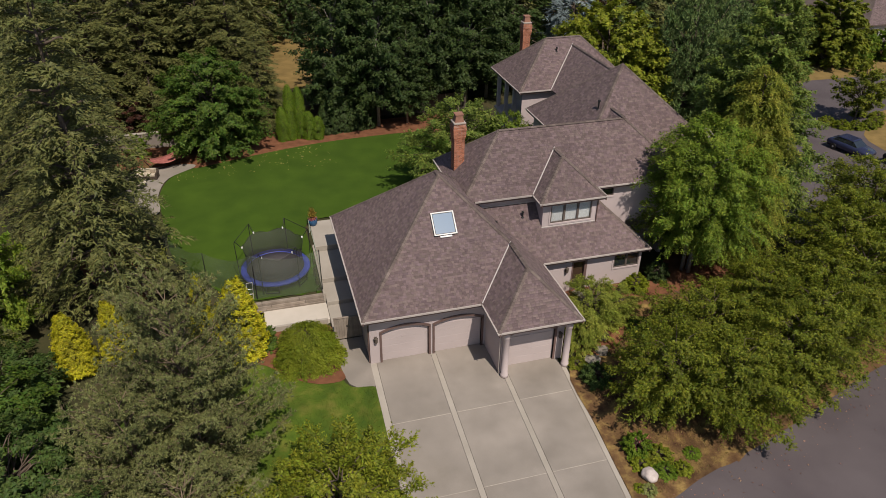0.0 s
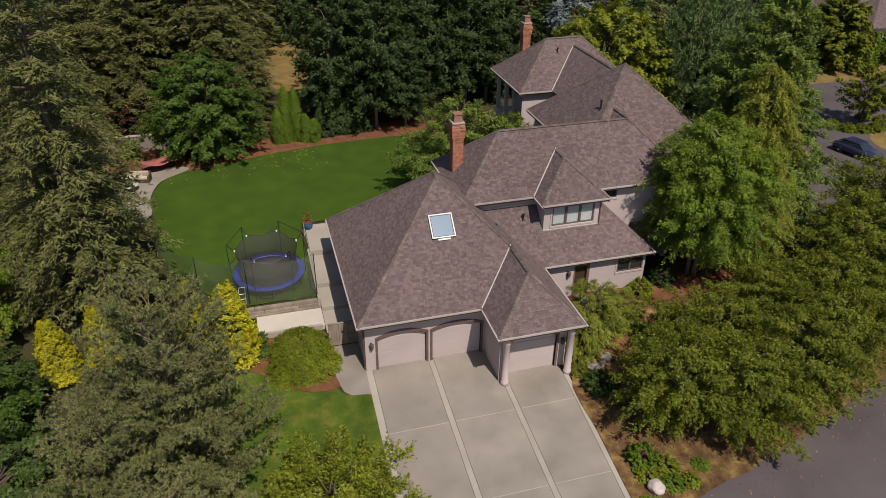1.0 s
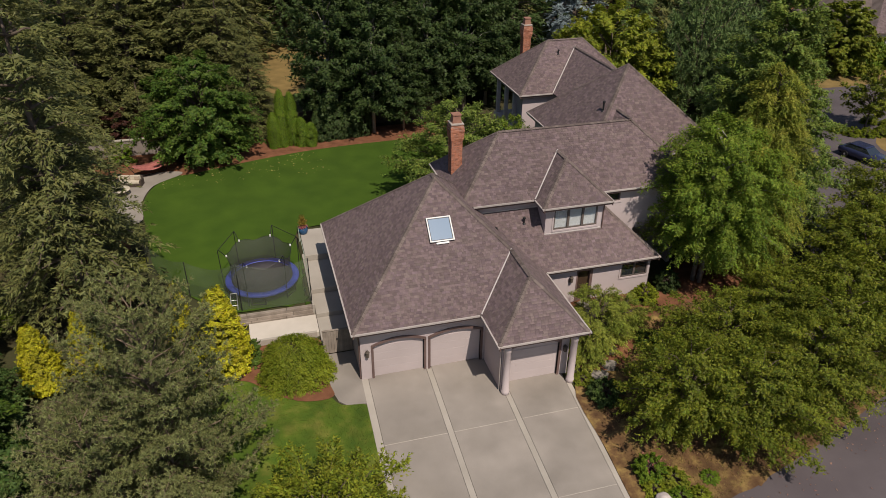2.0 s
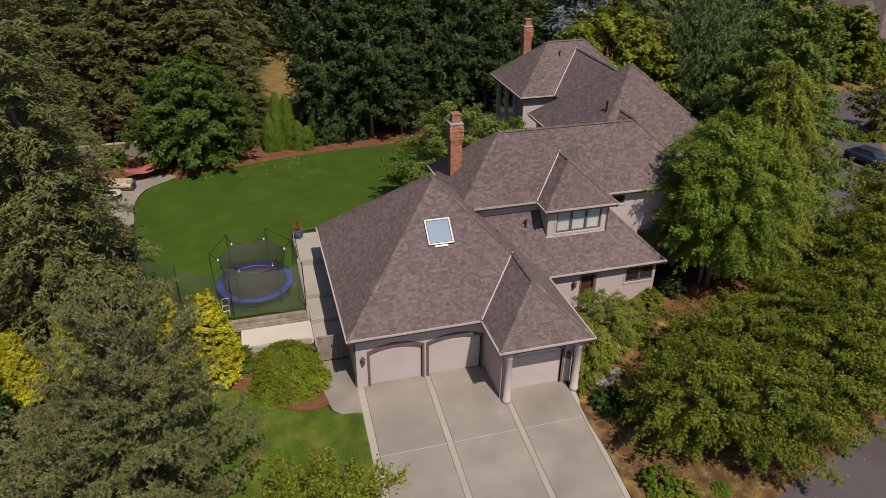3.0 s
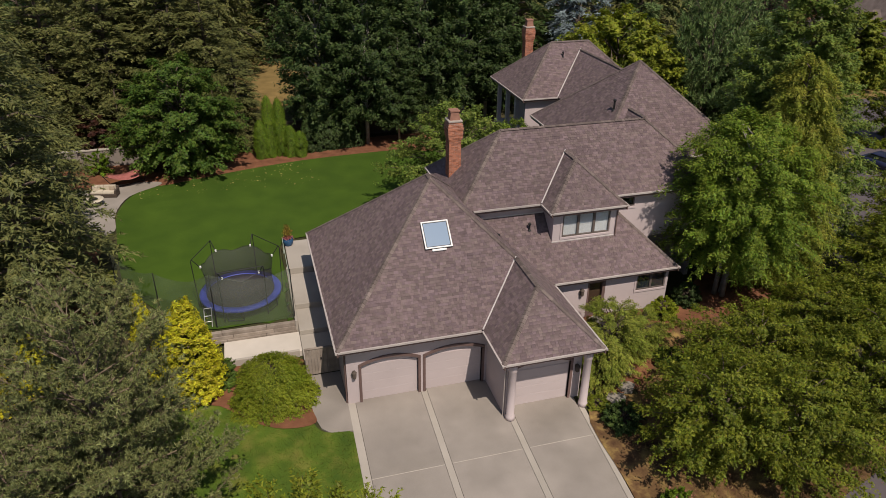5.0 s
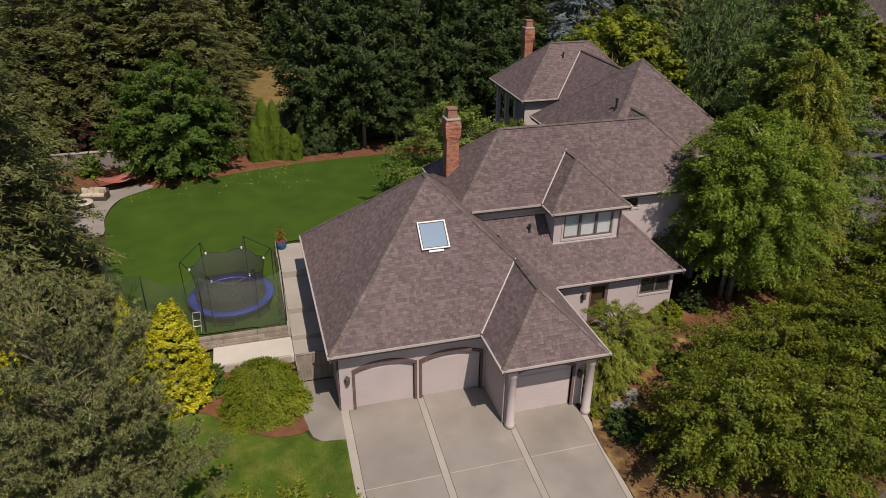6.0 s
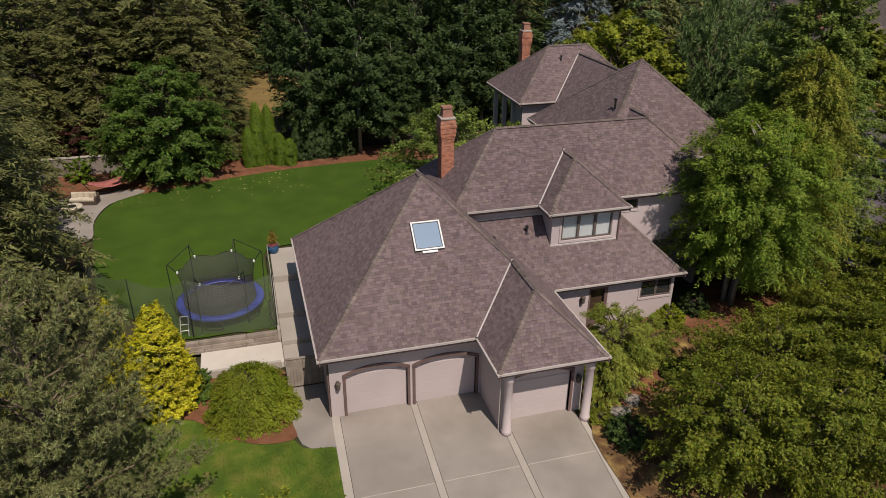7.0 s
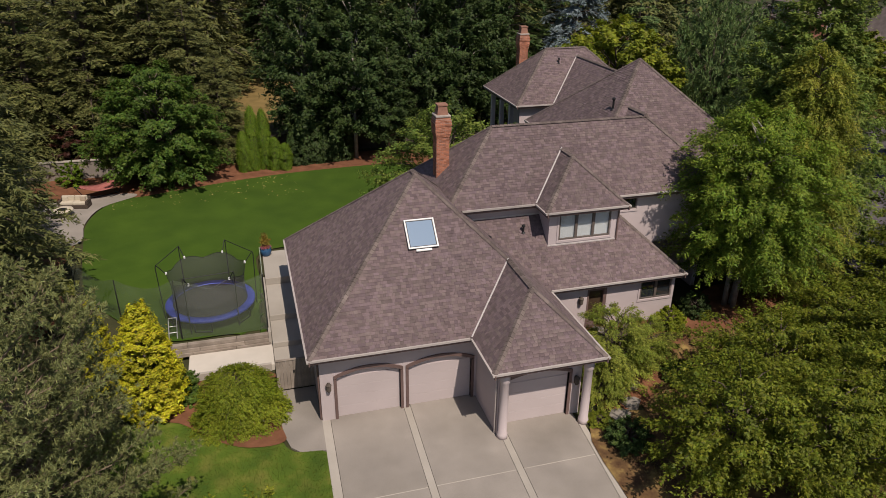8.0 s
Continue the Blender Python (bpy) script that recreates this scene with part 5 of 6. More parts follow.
gate = empty("garden_gate", (-0.8, 3.05, 0), "closed grey timber gate beside the garage", "gate")
for i in range(11):
    x = -1.78 + i * 0.16
    at_home(part("board", bevelled(boxes((x, x + .152, 3.0, 3.03, 0.08, 1.68)), 0.006), M_TIMBER, gate))
at_home(part("gate_frame", boxes((-1.78, -0.02, 3.032, 3.08, 0.25, 0.36), (-1.78, -0.02, 3.032, 3.08, 1.35, 1.46)), M_TIMBER, gate))
at_home(part("top_rail", bevelled(boxes((-1.8, 0, 2.97, 3.11, 1.68, 1.73)), 0.01), M_TIMBER, gate))
at_home(part("latch", boxes((-1.0, -0.92, 2.96, 3.0, 1.0, 1.12)), M_STEEL, gate))
hedge_wall = tagged(mesh_ob("garden_edging", bevelled(boxes((-6.2, -1.95, 4.82, 4.98, 0, .45)), .02), M_CONC_L), "low pale concrete edging behind the shrub", "edging", kind="structure")

# ---- trampoline ----
TC = Vector((-4.78, 10.1, float(lawn_z(9.5)) + 0.02))
tr = empty("trampoline", TC, "round trampoline with a blue pad and black net", "trampoline")
M_BLUE = mat("blue_vinyl", (0.035, 0.05, 0.3), (0.06, 0.085, 0.42), 2, 0.5, 0.05)
M_MAT = mat("jumping_mat", (0.07, 0.065, 0.072), (0.1, 0.092, 0.1), 3, 0.7, 0.1)
bm = bmesh.new()
n = 48
prof = ((1.93, 0.70), (1.95, 0.76), (2.28, 0.77), (2.36, 0.74), (2.36, 0.62), (2.33, 0.60))
rings = [[bm.verts.new((r * math.cos(2 * math.pi * i / n), r * math.sin(2 * math.pi * i / n), z + (0.012 * math.sin(i * 2.6) if r > 2 else 0))) for i in range(n)] for r, z in prof]
for a, b in zip(rings, rings[1:]):
    for i in range(n):
        bm.faces.new((a[i], a[(i + 1) % n], b[(i + 1) % n], b[i]))
part("pad", bm, M_BLUE, tr, "blue vinyl ring pad", True)
bm = bmesh.new()
lathe(bm, [(0.01, 0.66), (1.0, 0.675), (1.94, 0.70), (1.94, 0.72), (1.0, 0.69), (0.01, 0.675)], sides=48)
part("mat", bm, M_MAT, tr, "dark woven jumping mat", True)
bm = bmesh.new()
for i in range(n):
    a, b = 2 * math.pi * i / n, 2 * math.pi * (i + 1) / n
    bar(bm, (2.3 * math.cos(a), 2.3 * math.sin(a), .66), (2.3 * math.cos(b), 2.3 * math.sin(b), .66), 0.035, 6)
part("ring_frame", bm, M_GALV, tr)
for k in range(6):
    a = 2 * math.pi * k / 6 + 0.35
    bm = bmesh.new()
    p = [Vector((2.28 * math.cos(a + d), 2.28 * math.sin(a + d), z)) for d, z in ((-.2, .66), (-.19, .05), (.19, .05), (.2, .66))]
    for q, w in zip(p, p[1:]):
        bar(bm, q, w, 0.03, 7)
    part("leg", bm, M_STEEL, tr)
for k in range(6):
    a = 2 * math.pi * k / 6 + 0.1
    ca, sa = math.cos(a), math.sin(a)
    bm = bmesh.new()
    p = [Vector((2.42 * ca, 2.42 * sa, 0.05)), Vector((2.5 * ca, 2.5 * sa, 3.1)), Vector((2.45 * ca, 2.45 * sa, 3.25)), Vector((2.04 * ca, 2.04 * sa, 2.68))]
    for q, w in zip(p, p[1:]):
        bar(bm, q, w, 0.024, 7)
    part("net_pole", bm, M_STEEL, tr)
for k in (0, 2, 4):
    a, b = 2 * math.pi * k / 6 + 0.1, 2 * math.pi * (k + 1) / 6 + 0.1
    bm = bmesh.new()
    bar(bm, (2.45 * math.cos(a), 2.45 * math.sin(a), 3.24), (2.45 * math.cos(b), 2.45 * math.sin(b), 3.24), 0.02, 6)
    part("top_rail", bm, M_STEEL, tr)
for k in range(6):
    a = 2 * math.pi * k / 6 + 0.1
    part("net_clip", bevelled(boxes((2.02 * math.cos(a) - .05, 2.02 * math.cos(a) + .05, 2.02 * math.sin(a) - .05, 2.02 * math.sin(a) + .05, 2.62, 2.76)), .015), M_WHITE, tr, "pale plastic clip")
M_NET = net_mat("black_net", (0.06, 0.056, 0.06), 0.62)
bm = bmesh.new()
nz = 5
rings = []
for j in range(nz + 1):
    z = 0.74 + 1.93 * j / nz
    ring = []
    for i in range(n):
        a = 2 * math.pi * i / n
        sag = 0.3 * (1 - abs(math.cos(3 * (a - .1)))) * (j / nz)
        r = 1.96 + 0.05 * (j / nz) - 0.1 * math.sin(math.pi * j / nz)
        ring.append(bm.verts.new((r * math.cos(a), r * math.sin(a), z - sag)))
    rings.append(ring)
for a, b in zip(rings, rings[1:]):
    for i in range(n):
        bm.faces.new((a[i], a[(i + 1) % n], b[(i + 1) % n], b[i]))
part("net", bm, M_NET, tr, "sagging black safety net", True)
bm = bmesh.new()
for i in range(n):
    p, q = [(2.01 * math.cos(2 * math.pi * k / n), 2.01 * math.sin(2 * math.pi * k / n), 2.67 - .3 * (1 - abs(math.cos(3 * (2 * math.pi * k / n - .1))))) for k in (i, i + 1)]
    bar(bm, p, q, 0.014, 4)
part("net_hem", bm, M_STEEL, tr)
bm = bmesh.new()
for dx in (-.2, .2):
    bar(bm, (-1.9 + dx, -2.45, 0.0), (-1.85 + dx, -1.95, 0.95), 0.025, 7)
bar(bm, (-2.05, -1.95, .95), (-1.65, -1.95, .95), 0.025, 7)
for k in (.3, .6):
    bar(bm, (-2.1 + .05 * k, -2.45 + .5 * k, .95 * k), (-1.7 + .05 * k, -2.45 + .5 * k, .95 * k), 0.022, 7)
part("ladder", bm, M_GALV, tr, "white metal ladder")

# ---- ball net round the terrace edge ----
nf = empty("ball_net", (-6.2, 7.5, 0.85), "tall dark green ball net on steel posts", "net")
NP = [(-12.1, 13.4), (-9.4, 10.0), (-6.24, 7.6), (-1.93, 7.45)]
HT = (2.3, 2.6, 3.45, 3.3)
for (x, y), h in zip(NP, HT):
    bm = bmesh.new()
    z = float(lawn_z(y))
    bar(bm, (x, y, z), (x, y, z + h), 0.035, 8, 0.028)
    at_home(part("post", bm, M_STEEL, nf))
bm = bmesh.new()
cols = []
for (a, ha), (b, hb) in zip(zip(NP, HT), zip(NP[1:], HT[1:])):
    for i in range(10 + (b == NP[-1])):
        t = i / 10
        x, y = a[0] + (b[0] - a[0]) * t, a[1] + (b[1] - a[1]) * t
        h = ha + (hb - ha) * t - 0.5 * 4 * t * (1 - t)
        cols.append([bm.verts.new((x, y + .05 * math.sin(9 * t + k), float(lawn_z(y)) + .04 + h * k / 5)) for k in range(6)])
for a, b in zip(cols, cols[1:]):
    for k in range(5):
        bm.faces.new((a[k], b[k], b[k + 1], a[k + 1]))
at_home(part("netting", bm, net_mat("green_net", (0.13, 0.155, 0.11), 0.36), nf, "thin dark green netting", True))
bm = bmesh.new()
bar(bm, (-1.93, 7.45, 2.9), (-1.93, 15.0, 2.1), 0.02, 6)
bar(bm, (-1.93, 15.0, 1.2), (-1.93, 15.0, 2.3), 0.03, 6)
at_home(part("side_rope", bm, mat("pale_green_rope", (0.3, 0.36, 0.28), (0.42, 0.48, 0.4), 4), nf))

screen = empty("garden_screen", (-13.6, 10.6, 0.9), "grey mesh screen with an orange top edge", "screen")
SA, SB = Vector((-14.5, 12.3, 0)), Vector((-12.9, 9.8, 0))
bm = bmesh.new()
cols = []
for i in range(9):
    t = i / 8
    p = SA.lerp(SB, t)
    g = float(ground_z(p.x, p.y))
    cols.append([bm.verts.new((p.x + .04 * math.sin(7 * t + k), p.y, g + .05 + 1.35 * k / 4)) for k in range(5)])
for a, b in zip(cols, cols[1:]):
    for k in range(4):
        bm.faces.new((a[k], b[k], b[k + 1], a[k + 1]))
at_home(part("mesh_panel", bm, net_mat("grey_mesh", (0.2, 0.18, 0.18), 0.75), screen, "grey woven mesh", True))
for p in (SA, SB):
    g = float(ground_z(p.x, p.y))
    bm = bmesh.new()
    bar(bm, (p.x, p.y, g), (p.x, p.y, g + 1.45), 0.03, 8)
    at_home(part("post", bm, M_STEEL, screen))
bm = bmesh.new()
bar(bm, (SA.x, SA.y, float(ground_z(SA.x, SA.y)) + 1.42), (SB.x, SB.y, float(ground_z(SB.x, SB.y)) + 1.42), 0.035, 8)
at_home(part("top_rail", bm, mat("orange_plastic", (0.55, 0.1, 0.03), (0.65, 0.14, 0.05), 4, 0.5, 0.05), screen, "orange plastic top rail"))

# ---- pot with flowers ----
pot = empty("flower_pot", (-1.55, 15.95, 1.26), "glazed blue pot with orange leaves and pink flowers", "flower pot")
bm = bmesh.new()
lathe(bm, [(0.2, 0), (0.26, 0.06), (0.36, 0.3), (0.35, 0.46), (0.31, 0.52), (0.34, 0.58), (0.29, 0.58), (0.27, 0.5)], sides=24)
part("pot", bm, mat("blue_glaze", (0.02, 0.06, 0.14), (0.04, 0.11, 0.22), 4, 0.25, 0.05), pot, "glossy blue glaze", True)
r_ = np.random.RandomState(3)
for nm, cnt, zc, sp, cols_ in (("foliage", 500, 1.05, (0.22, 0.22, 0.42), ((0.2, 0.15, 0.03), (0.42, 0.28, 0.05))), ("flowers", 260, 0.63, (0.26, 0.26, 0.07), ((0.5, 0.12, 0.16), (0.7, 0.3, 0.33)))):
    P = r_.normal(0, .55, (cnt, 3)) * np.array(sp) + np.array((0, 0, zc))
    o = new(nm, quads_mesh(nm, leaf_quads(P, r_.normal(0, 1, (cnt, 3)) + np.array((0, 0, .8)), 0.11, .6, r_), leaf_mat("pot_" + nm, *cols_)))
    o.parent = pot
    o["kind"] = "stuff"

# ---- seating corner at the end of the lawn ----
patch("patio", curve_pts([(-13.1, 21.2), (-13.4, 24.2), (-12.75, 27.3), (-10.6, 29.2), (-11.2, 30.0), (-14, 30), (-17, 28.8), (-17.6, 25.5), (-15.5, 22.5), (-14.2, 20.6)], 4), M_CONC, "curved pale concrete patio at the lawn edge", "patio", 0.07)
M_CUSH = mat("cream_cushion", (0.48, 0.42, 0.33), (0.58, 0.52, 0.42), 3, 0.9, 0.1)
M_WICK = mat("dark_wicker", (0.05, 0.035, 0.028), (0.1, 0.075, 0.06), 12, 0.8, 0.5)


def outdoor_sofa(at, turn, w):
    e = empty("outdoor_sofa", (*at, 1.33), "cream-cushioned wicker garden sofa", "sofa")
    e.rotation_euler = (0, 0, radians(turn))
    part("base", bevelled(boxes((-w / 2, w / 2, -.42, .42, 0.0, .3)), .03), M_WICK, e)
    part("back_frame", bevelled(boxes((-w / 2, w / 2, .3, .44, .3, .72)), .03), M_WICK, e)
    for s in (-1, 1):
        part("arm", bevelled(boxes((min(s * w / 2, s * (w / 2 - .14)), max(s * w / 2, s * (w / 2 - .14)), -.42, .3, .3, .58)), .03), M_WICK, e)
    k = 2
    cw = (w - .3) / k
    for i in range(k):
        x = -w / 2 + .15 + i * cw
        part("seat_cushion", bevelled(boxes((x + .01, x + cw - .01, -.4, .28, .3, .46)), .05, 2), M_CUSH, e)
        part("back_cushion", bevelled(boxes((x + .01, x + cw - .01, .14, .3, .46, .82)), .05, 2), M_CUSH, e)
    for x, m_ in ((-w * .3, M_CUSH), (w * .3, M_PILLOW)):
        part("pillow", bevelled(boxes((x - .2, x + .2, -.02, .12, .46, .8)), .06, 2), m_, e)
    return e


M_PILLOW = mat("buff_cloth", (0.36, 0.29, 0.22), (0.46, 0.38, 0.3), 3, 0.9, 0.1)
outdoor_sofa((-14.6, 27.9), -12, 2.1)
outdoor_sofa((-16.7, 26.2), 75, 1.7)
fp = empty("fire_table", (-15.1, 26.2, 1.33), "round stone fire table with a dark burner", "table")
bm = bmesh.new()
lathe(bm, [(0.36, 0), (0.4, .05), (0.34, .3), (0.36, .42)], sides=20)
part("base", bm, M_TIMBER, fp, "", True)
bm = bmesh.new()
lathe(bm, [(0.3, .42), (0.72, .43), (0.74, .46), (0.72, .5), (0.34, .5), (0.3, .46)], sides=28)
part("tabletop", bm, M_CUSH, fp, "pale stone top", True)
bm = bmesh.new()
lathe(bm, [(0.33, .44), (0.33, .51), (0.25, .515)], sides=16)
part("burner", bm, M_STEEL, fp)
hm = empty("hammock", (-13.0, 29.9, 1.3), "faded red hammock on a steel stand", "hammock")
hm.rotation_euler = (0, 0, radians(28))
bm = bmesh.new()
cols = []
for i in range(13):
    t = i / 12
    x = -1.45 + 2.9 * t
    w = 0.3 + 0.5 * math.sin(math.pi * t) ** .4
    z = 0.95 - 0.34 * math.sin(math.pi * t)
    cols.append([bm.verts.new((x, v * w, z + .1 * v * v)) for v in (-1, -.5, 0, .5, 1)])
for a, b in zip(cols, cols[1:]):
    for k in range(4):
        bm.faces.new((a[k], b[k], b[k + 1], a[k + 1]))
sl = part("sling", bm, mat("faded_red_cloth", (0.3, 0.09, 0.08), (0.45, 0.17, 0.15), 5, 0.9, 0.2), hm, "", True)
sl.modifiers.new("thick", "SOLIDIFY").thickness = 0.02
bm = bmesh.new()
for a, b in (((-1.9, 0, 1.2), (-1.2, 0, .05)), ((-1.2, 0, .05), (1.2, 0, .05)), ((1.2, 0, .05), (1.9, 0, 1.2)), ((-1.1, -.6, .04), (-1.1, .6, .04)), ((1.1, -.6, .04), (1.1, .6, .04)), ((-1.9, 0, 1.2), (-1.45, 0, .95)), ((1.9, 0, 1.2), (1.45, 0, .95))):
    bar(bm, a, b, 0.03, 7)
part("stand", bm, M_STEEL, hm)
gw = empty("garden_wall", (-17, 34.7, 1.2), "grey-beige rendered garden wall in panels", "wall", kind="structure")
for i in range(5):
    x = -22.6 + i * 2.42
    at_home(part("wall_panel", bevelled(boxes((x, x + 2.38, 34.6, 34.85, 1.0, 2.75)), .02), mat("render_grey", (0.2, 0.17, 0.15), (0.28, 0.245, 0.22), .7, .95, .3) if i == 0 else bpy.data.materials["render_grey"], gw))
    at_home(part("coping", bevelled(boxes((x - .02, x + 2.4, 34.54, 34.91, 2.75, 2.85)), .015), M_CONC_L, gw))
plant("loose2", "leafy_shrub", lambda: dome_shrub(18, 1, 1, 1.6, 4200, 0.2, 0.4), LF_ARB, (-15.6, 33.2), 0, (1.0, 1.2), "bright green shrub in front of the garden wall", "shrub")
plant("loose3", "red_maple", lambda: spray_tree(44, 5, 2.2, 0.6, ROUND, 40, 11, 16, 0.8, 0.2, 0.6, 0.5, stems=2), LF_RED, (-16.0, 37.4), 0, (1.0, 0.8), "dark red maple behind the garden wall")
# back fence, its shade under the trees put into the board colour
fe = empty("back_fence", (7, 38.4, 1.2), "timber board fence behind the trees, coloured dark for shade", "fence", kind="structure")
for i in range(9):
    x = -4 + i * 2.4
    at_home(part("fence_panel", boxes((x, x + 2.33, 37.6, 37.66, 1.25, 3.1)), M_TIMBER_DARK, fe))
    at_home(part("post", bevelled(boxes((x - .06, x + .06, 37.55, 37.7, 1.2, 3.2)), .01), M_TIMBER_DARK, fe))

# ---- by the drive ----
bm = bmesh.new()
bmesh.ops.create_icosphere(bm, subdivisions=4, radius=0.42)
for v in bm.verts:
    v.co *= 1 + 0.28 * noise.noise(v.co * 2.2) + 0.06 * noise.noise(v.co * 7)
    v.co.z = v.co.z * 0.8 + 0.26
me = bpy.data.meshes.new("boulder")
bm.to_mesh(me)
bm.free()
me.shade_smooth()
me.materials.append(mat("pale_granite", (0.4, 0.34, 0.32), (0.6, 0.53, 0.5), 4, 0.9, 0.6, 25))
bo = new("boulder", me)
bo.location = (11.95, -12.0, 0.0)
tagged(bo, "pale pinkish boulder beside the drive", "boulder")
ep = empty("entry_path", (14.5, -1, 0), "pale stone path to the entry door", "path", kind="structure")
for i, (x, y, w) in enumerate(((13.2, -3.0, .9), (14.1, -2.3, .85), (14.6, -1.3, .8), (14.9, -0.3, .85), (15.0, 0.7, .8), (14.9, 1.7, .9), (14.8, 2.5, .9))):
    bm = bmesh.new()
    slab(bm, [(x + w * .62 * math.cos(a + i), y + w * .55 * math.sin(a + i)) for a in (0, .9, 1.9, 2.9, 4.0, 5.2)], float(ground_z(x, y)) - .1, float(ground_z(x, y)) + 0.16)
    at_home(part("flagstone", bm, M_CONC, ep))
fl = empty("flower_clump", (12.5, -10.0, 0.02), "pink flowering clump beside the drive", "flowers")
P = r_.normal(0, .28, (420, 3)) * np.array((1, 1, .6)) + np.array((0, 0, .45))
o = new("blossom", quads_mesh("blossom", leaf_quads(P, r_.normal(0, 1, (420, 3)) + np.array((0, 0, 1)), 0.1, .7, r_), leaf_mat("pink_petals", (0.4, 0.12, 0.12), (0.6, 0.25, 0.24))))
o.parent, o["kind"] = fl, "stuff"

# ---- across the side street ----
def car(at, turn, paint, label):
    e = empty("car", (*at, 0.03), label, "car", "parked cars")
    e.rotation_euler = (0, 0, radians(turn))
    bm = bmesh.new()
    sec = ((-2.2, .5, .82, .78), (-2.05, .32, .95, .84), (-1.2, .28, 1.0, .88), (0, .27, 1.0, .9), (1.1, .28, .95, .88), (1.9, .32, .82, .83), (2.2, .45, .68, .72))
    rows = []
    for x, z0, z1, w in sec:
        rows.append([bm.verts.new((x, s * w * k, z)) for s, k, z in ((-1, .92, z0), (-1, 1, (z0 + z1) / 2), (-1, .93, z1), (1, .93, z1), (1, 1, (z0 + z1) / 2), (1, .92, z0))])
    for a, b in zip(rows, rows[1:]):
        for i in range(6):
            bm.faces.new((a[i], b[i], b[(i + 1) % 6], a[(i + 1) % 6]))
    bm.faces.new(rows[0])
    bm.faces.new(rows[-1][::-1])
    body = part("body", bm, paint, e, "", True)
    for nm, x0, x1, x2, x3, m_, z1 in (("cabin", -1.75, -1.15, .35, 1.05, M_GLASS, 1.42), ("car_roof", -1.3, -1.12, .3, .45, paint, 1.47)):
        bm = bmesh.new()
        zb = .94 if nm == "cabin" else 1.4
        lo = [bm.verts.new(p) for p in ((x0, -.8, zb), (x3, -.8, zb), (x3, .8, zb), (x0, .8, zb))] if nm == "cabin" else [bm.verts.new(p) for p in ((x0, -.68, zb), (x3, -.68, zb), (x3, .68, zb), (x0, .68, zb))]
        hi = [bm.verts.new(p) for p in ((x1, -.62, z1), (x2, -.62, z1), (x2, .62, z1), (x1, .62, z1))]
        bm.faces.new(hi)
        for i in range(4):
            bm.faces.new((lo[i], lo[(i + 1) % 4], hi[(i + 1) % 4], hi[i]))
        part(nm, bm, m_, e)
    for x in (-1.35, 1.35):
        for s in (-1, 1):
            w = new("wheel")
            w.parent = e
            w.location = (x, s * .8, .32)
            w.rotation_euler = (radians(90), 0, 0)
            bm = bmesh.new()
            lathe(bm, [(.2, -.1), (.31, -.1), (.33, -.06), (.33, .06), (.31, .1), (.2, .1)], sides=20)
            part("tyre", bm, M_STEEL, w)
            bm = bmesh.new()
            lathe(bm, [(.05, -.105), (.21, -.09), (.21, .09), (.05, .105)], sides=12)
            part("rim", bm, M_GALV, w)
    for s in (-1, 1):
        part("headlight", bevelled(boxes((2.05, 2.19, min(s * .42, s * .7), max(s * .42, s * .7), .55, .68)), .02), M_WHITE, e)
    return e


M_NAVY = mat("navy_car_paint", (0.02, 0.025, 0.06), (0.03, 0.036, 0.08), 1, 0.25, 0.0)
M_NAVY.node_tree.nodes["Principled BSDF"].inputs["Coat Weight"].default_value = 0.25
M_BLACKP = mat("black_car_paint", (0.012, 0.012, 0.014), (0.02, 0.02, 0.022), 1, 0.25, 0.0)
car((52.2, 19.3), -76, M_NAVY, "dark blue parked saloon car")
car((54.6, 14.6), -80, M_BLACKP, "black parked car behind the blue one")
plant("street_t", "street_tree", lambda: spray_tree(45, 7, 3.2, 2.0, VASE, 44, 11, 20, 1.1, 0.26, 0.65, 0.5, (0.2, 0.9), ragged=0.3), LF_MAPLE, (58.6, 25.9), 0, (0.85, 0.95), "small olive-green street tree in a hedged island")
for i, (x, y) in enumerate(((56.2, 25.0), (57.5, 24.4), (59, 24.2), (60.5, 24.8), (62, 26.2), (55.4, 26.4), (60.8, 27.6))):
    plant("shrub" + LF_DOME.name, "shrub", lambda: dome_shrub(31, 1, 1, 1, 9000, 0.12, 0.2), LF_DOME, (x, y), 30 * i, (0.9, 0.9), "low clipped green hedge shrub in the island", "shrub", group="island hedge")
for i, (x, y, s, lf) in enumerate(((71.6, 45.6, 1.5, LF_MAPLE), (80.5, 45, 0.7, LF_ARB))):
    plant("far_round", "broadleaf_tree", lambda: spray_tree(46, 7, 3.4, 0.3, ROUND, 150, 11, 24, 0.8, 0.25, 0.75, 0.5, (0.0, 1.0), lean=0.5), lf, (x, y), 61 * i, (s, s * .85), "rounded yellow-green tree across the street", group="trees across the street")
for i, (x, y, s) in enumerate(((58, 52, .9), (53, 49, .95), (48, 52, 1.0), (56, 60, 1.0), (63, 62, .9), (70, 72, 1.0), (62, 72, 1.1), (78, 70, .9), (104, 76, 1.1))):
    plant("firfar" + str(i % 3), "fir_tree", FIRFAR(91 + i % 3), LF_DARK, (x, y), 39 * i, (s * .9, s * .75), "dark conifer across the street", group="conifers across the street")

for i in range(6):
    plant("arb_low", "arborvitae", None, LF_ARB, (72.6 + i * 0.95, 43.6 + i * 0.2), 40 * i, (0.9, 0.68), "clipped green hedge conifer across the street", group="hedge across the street")


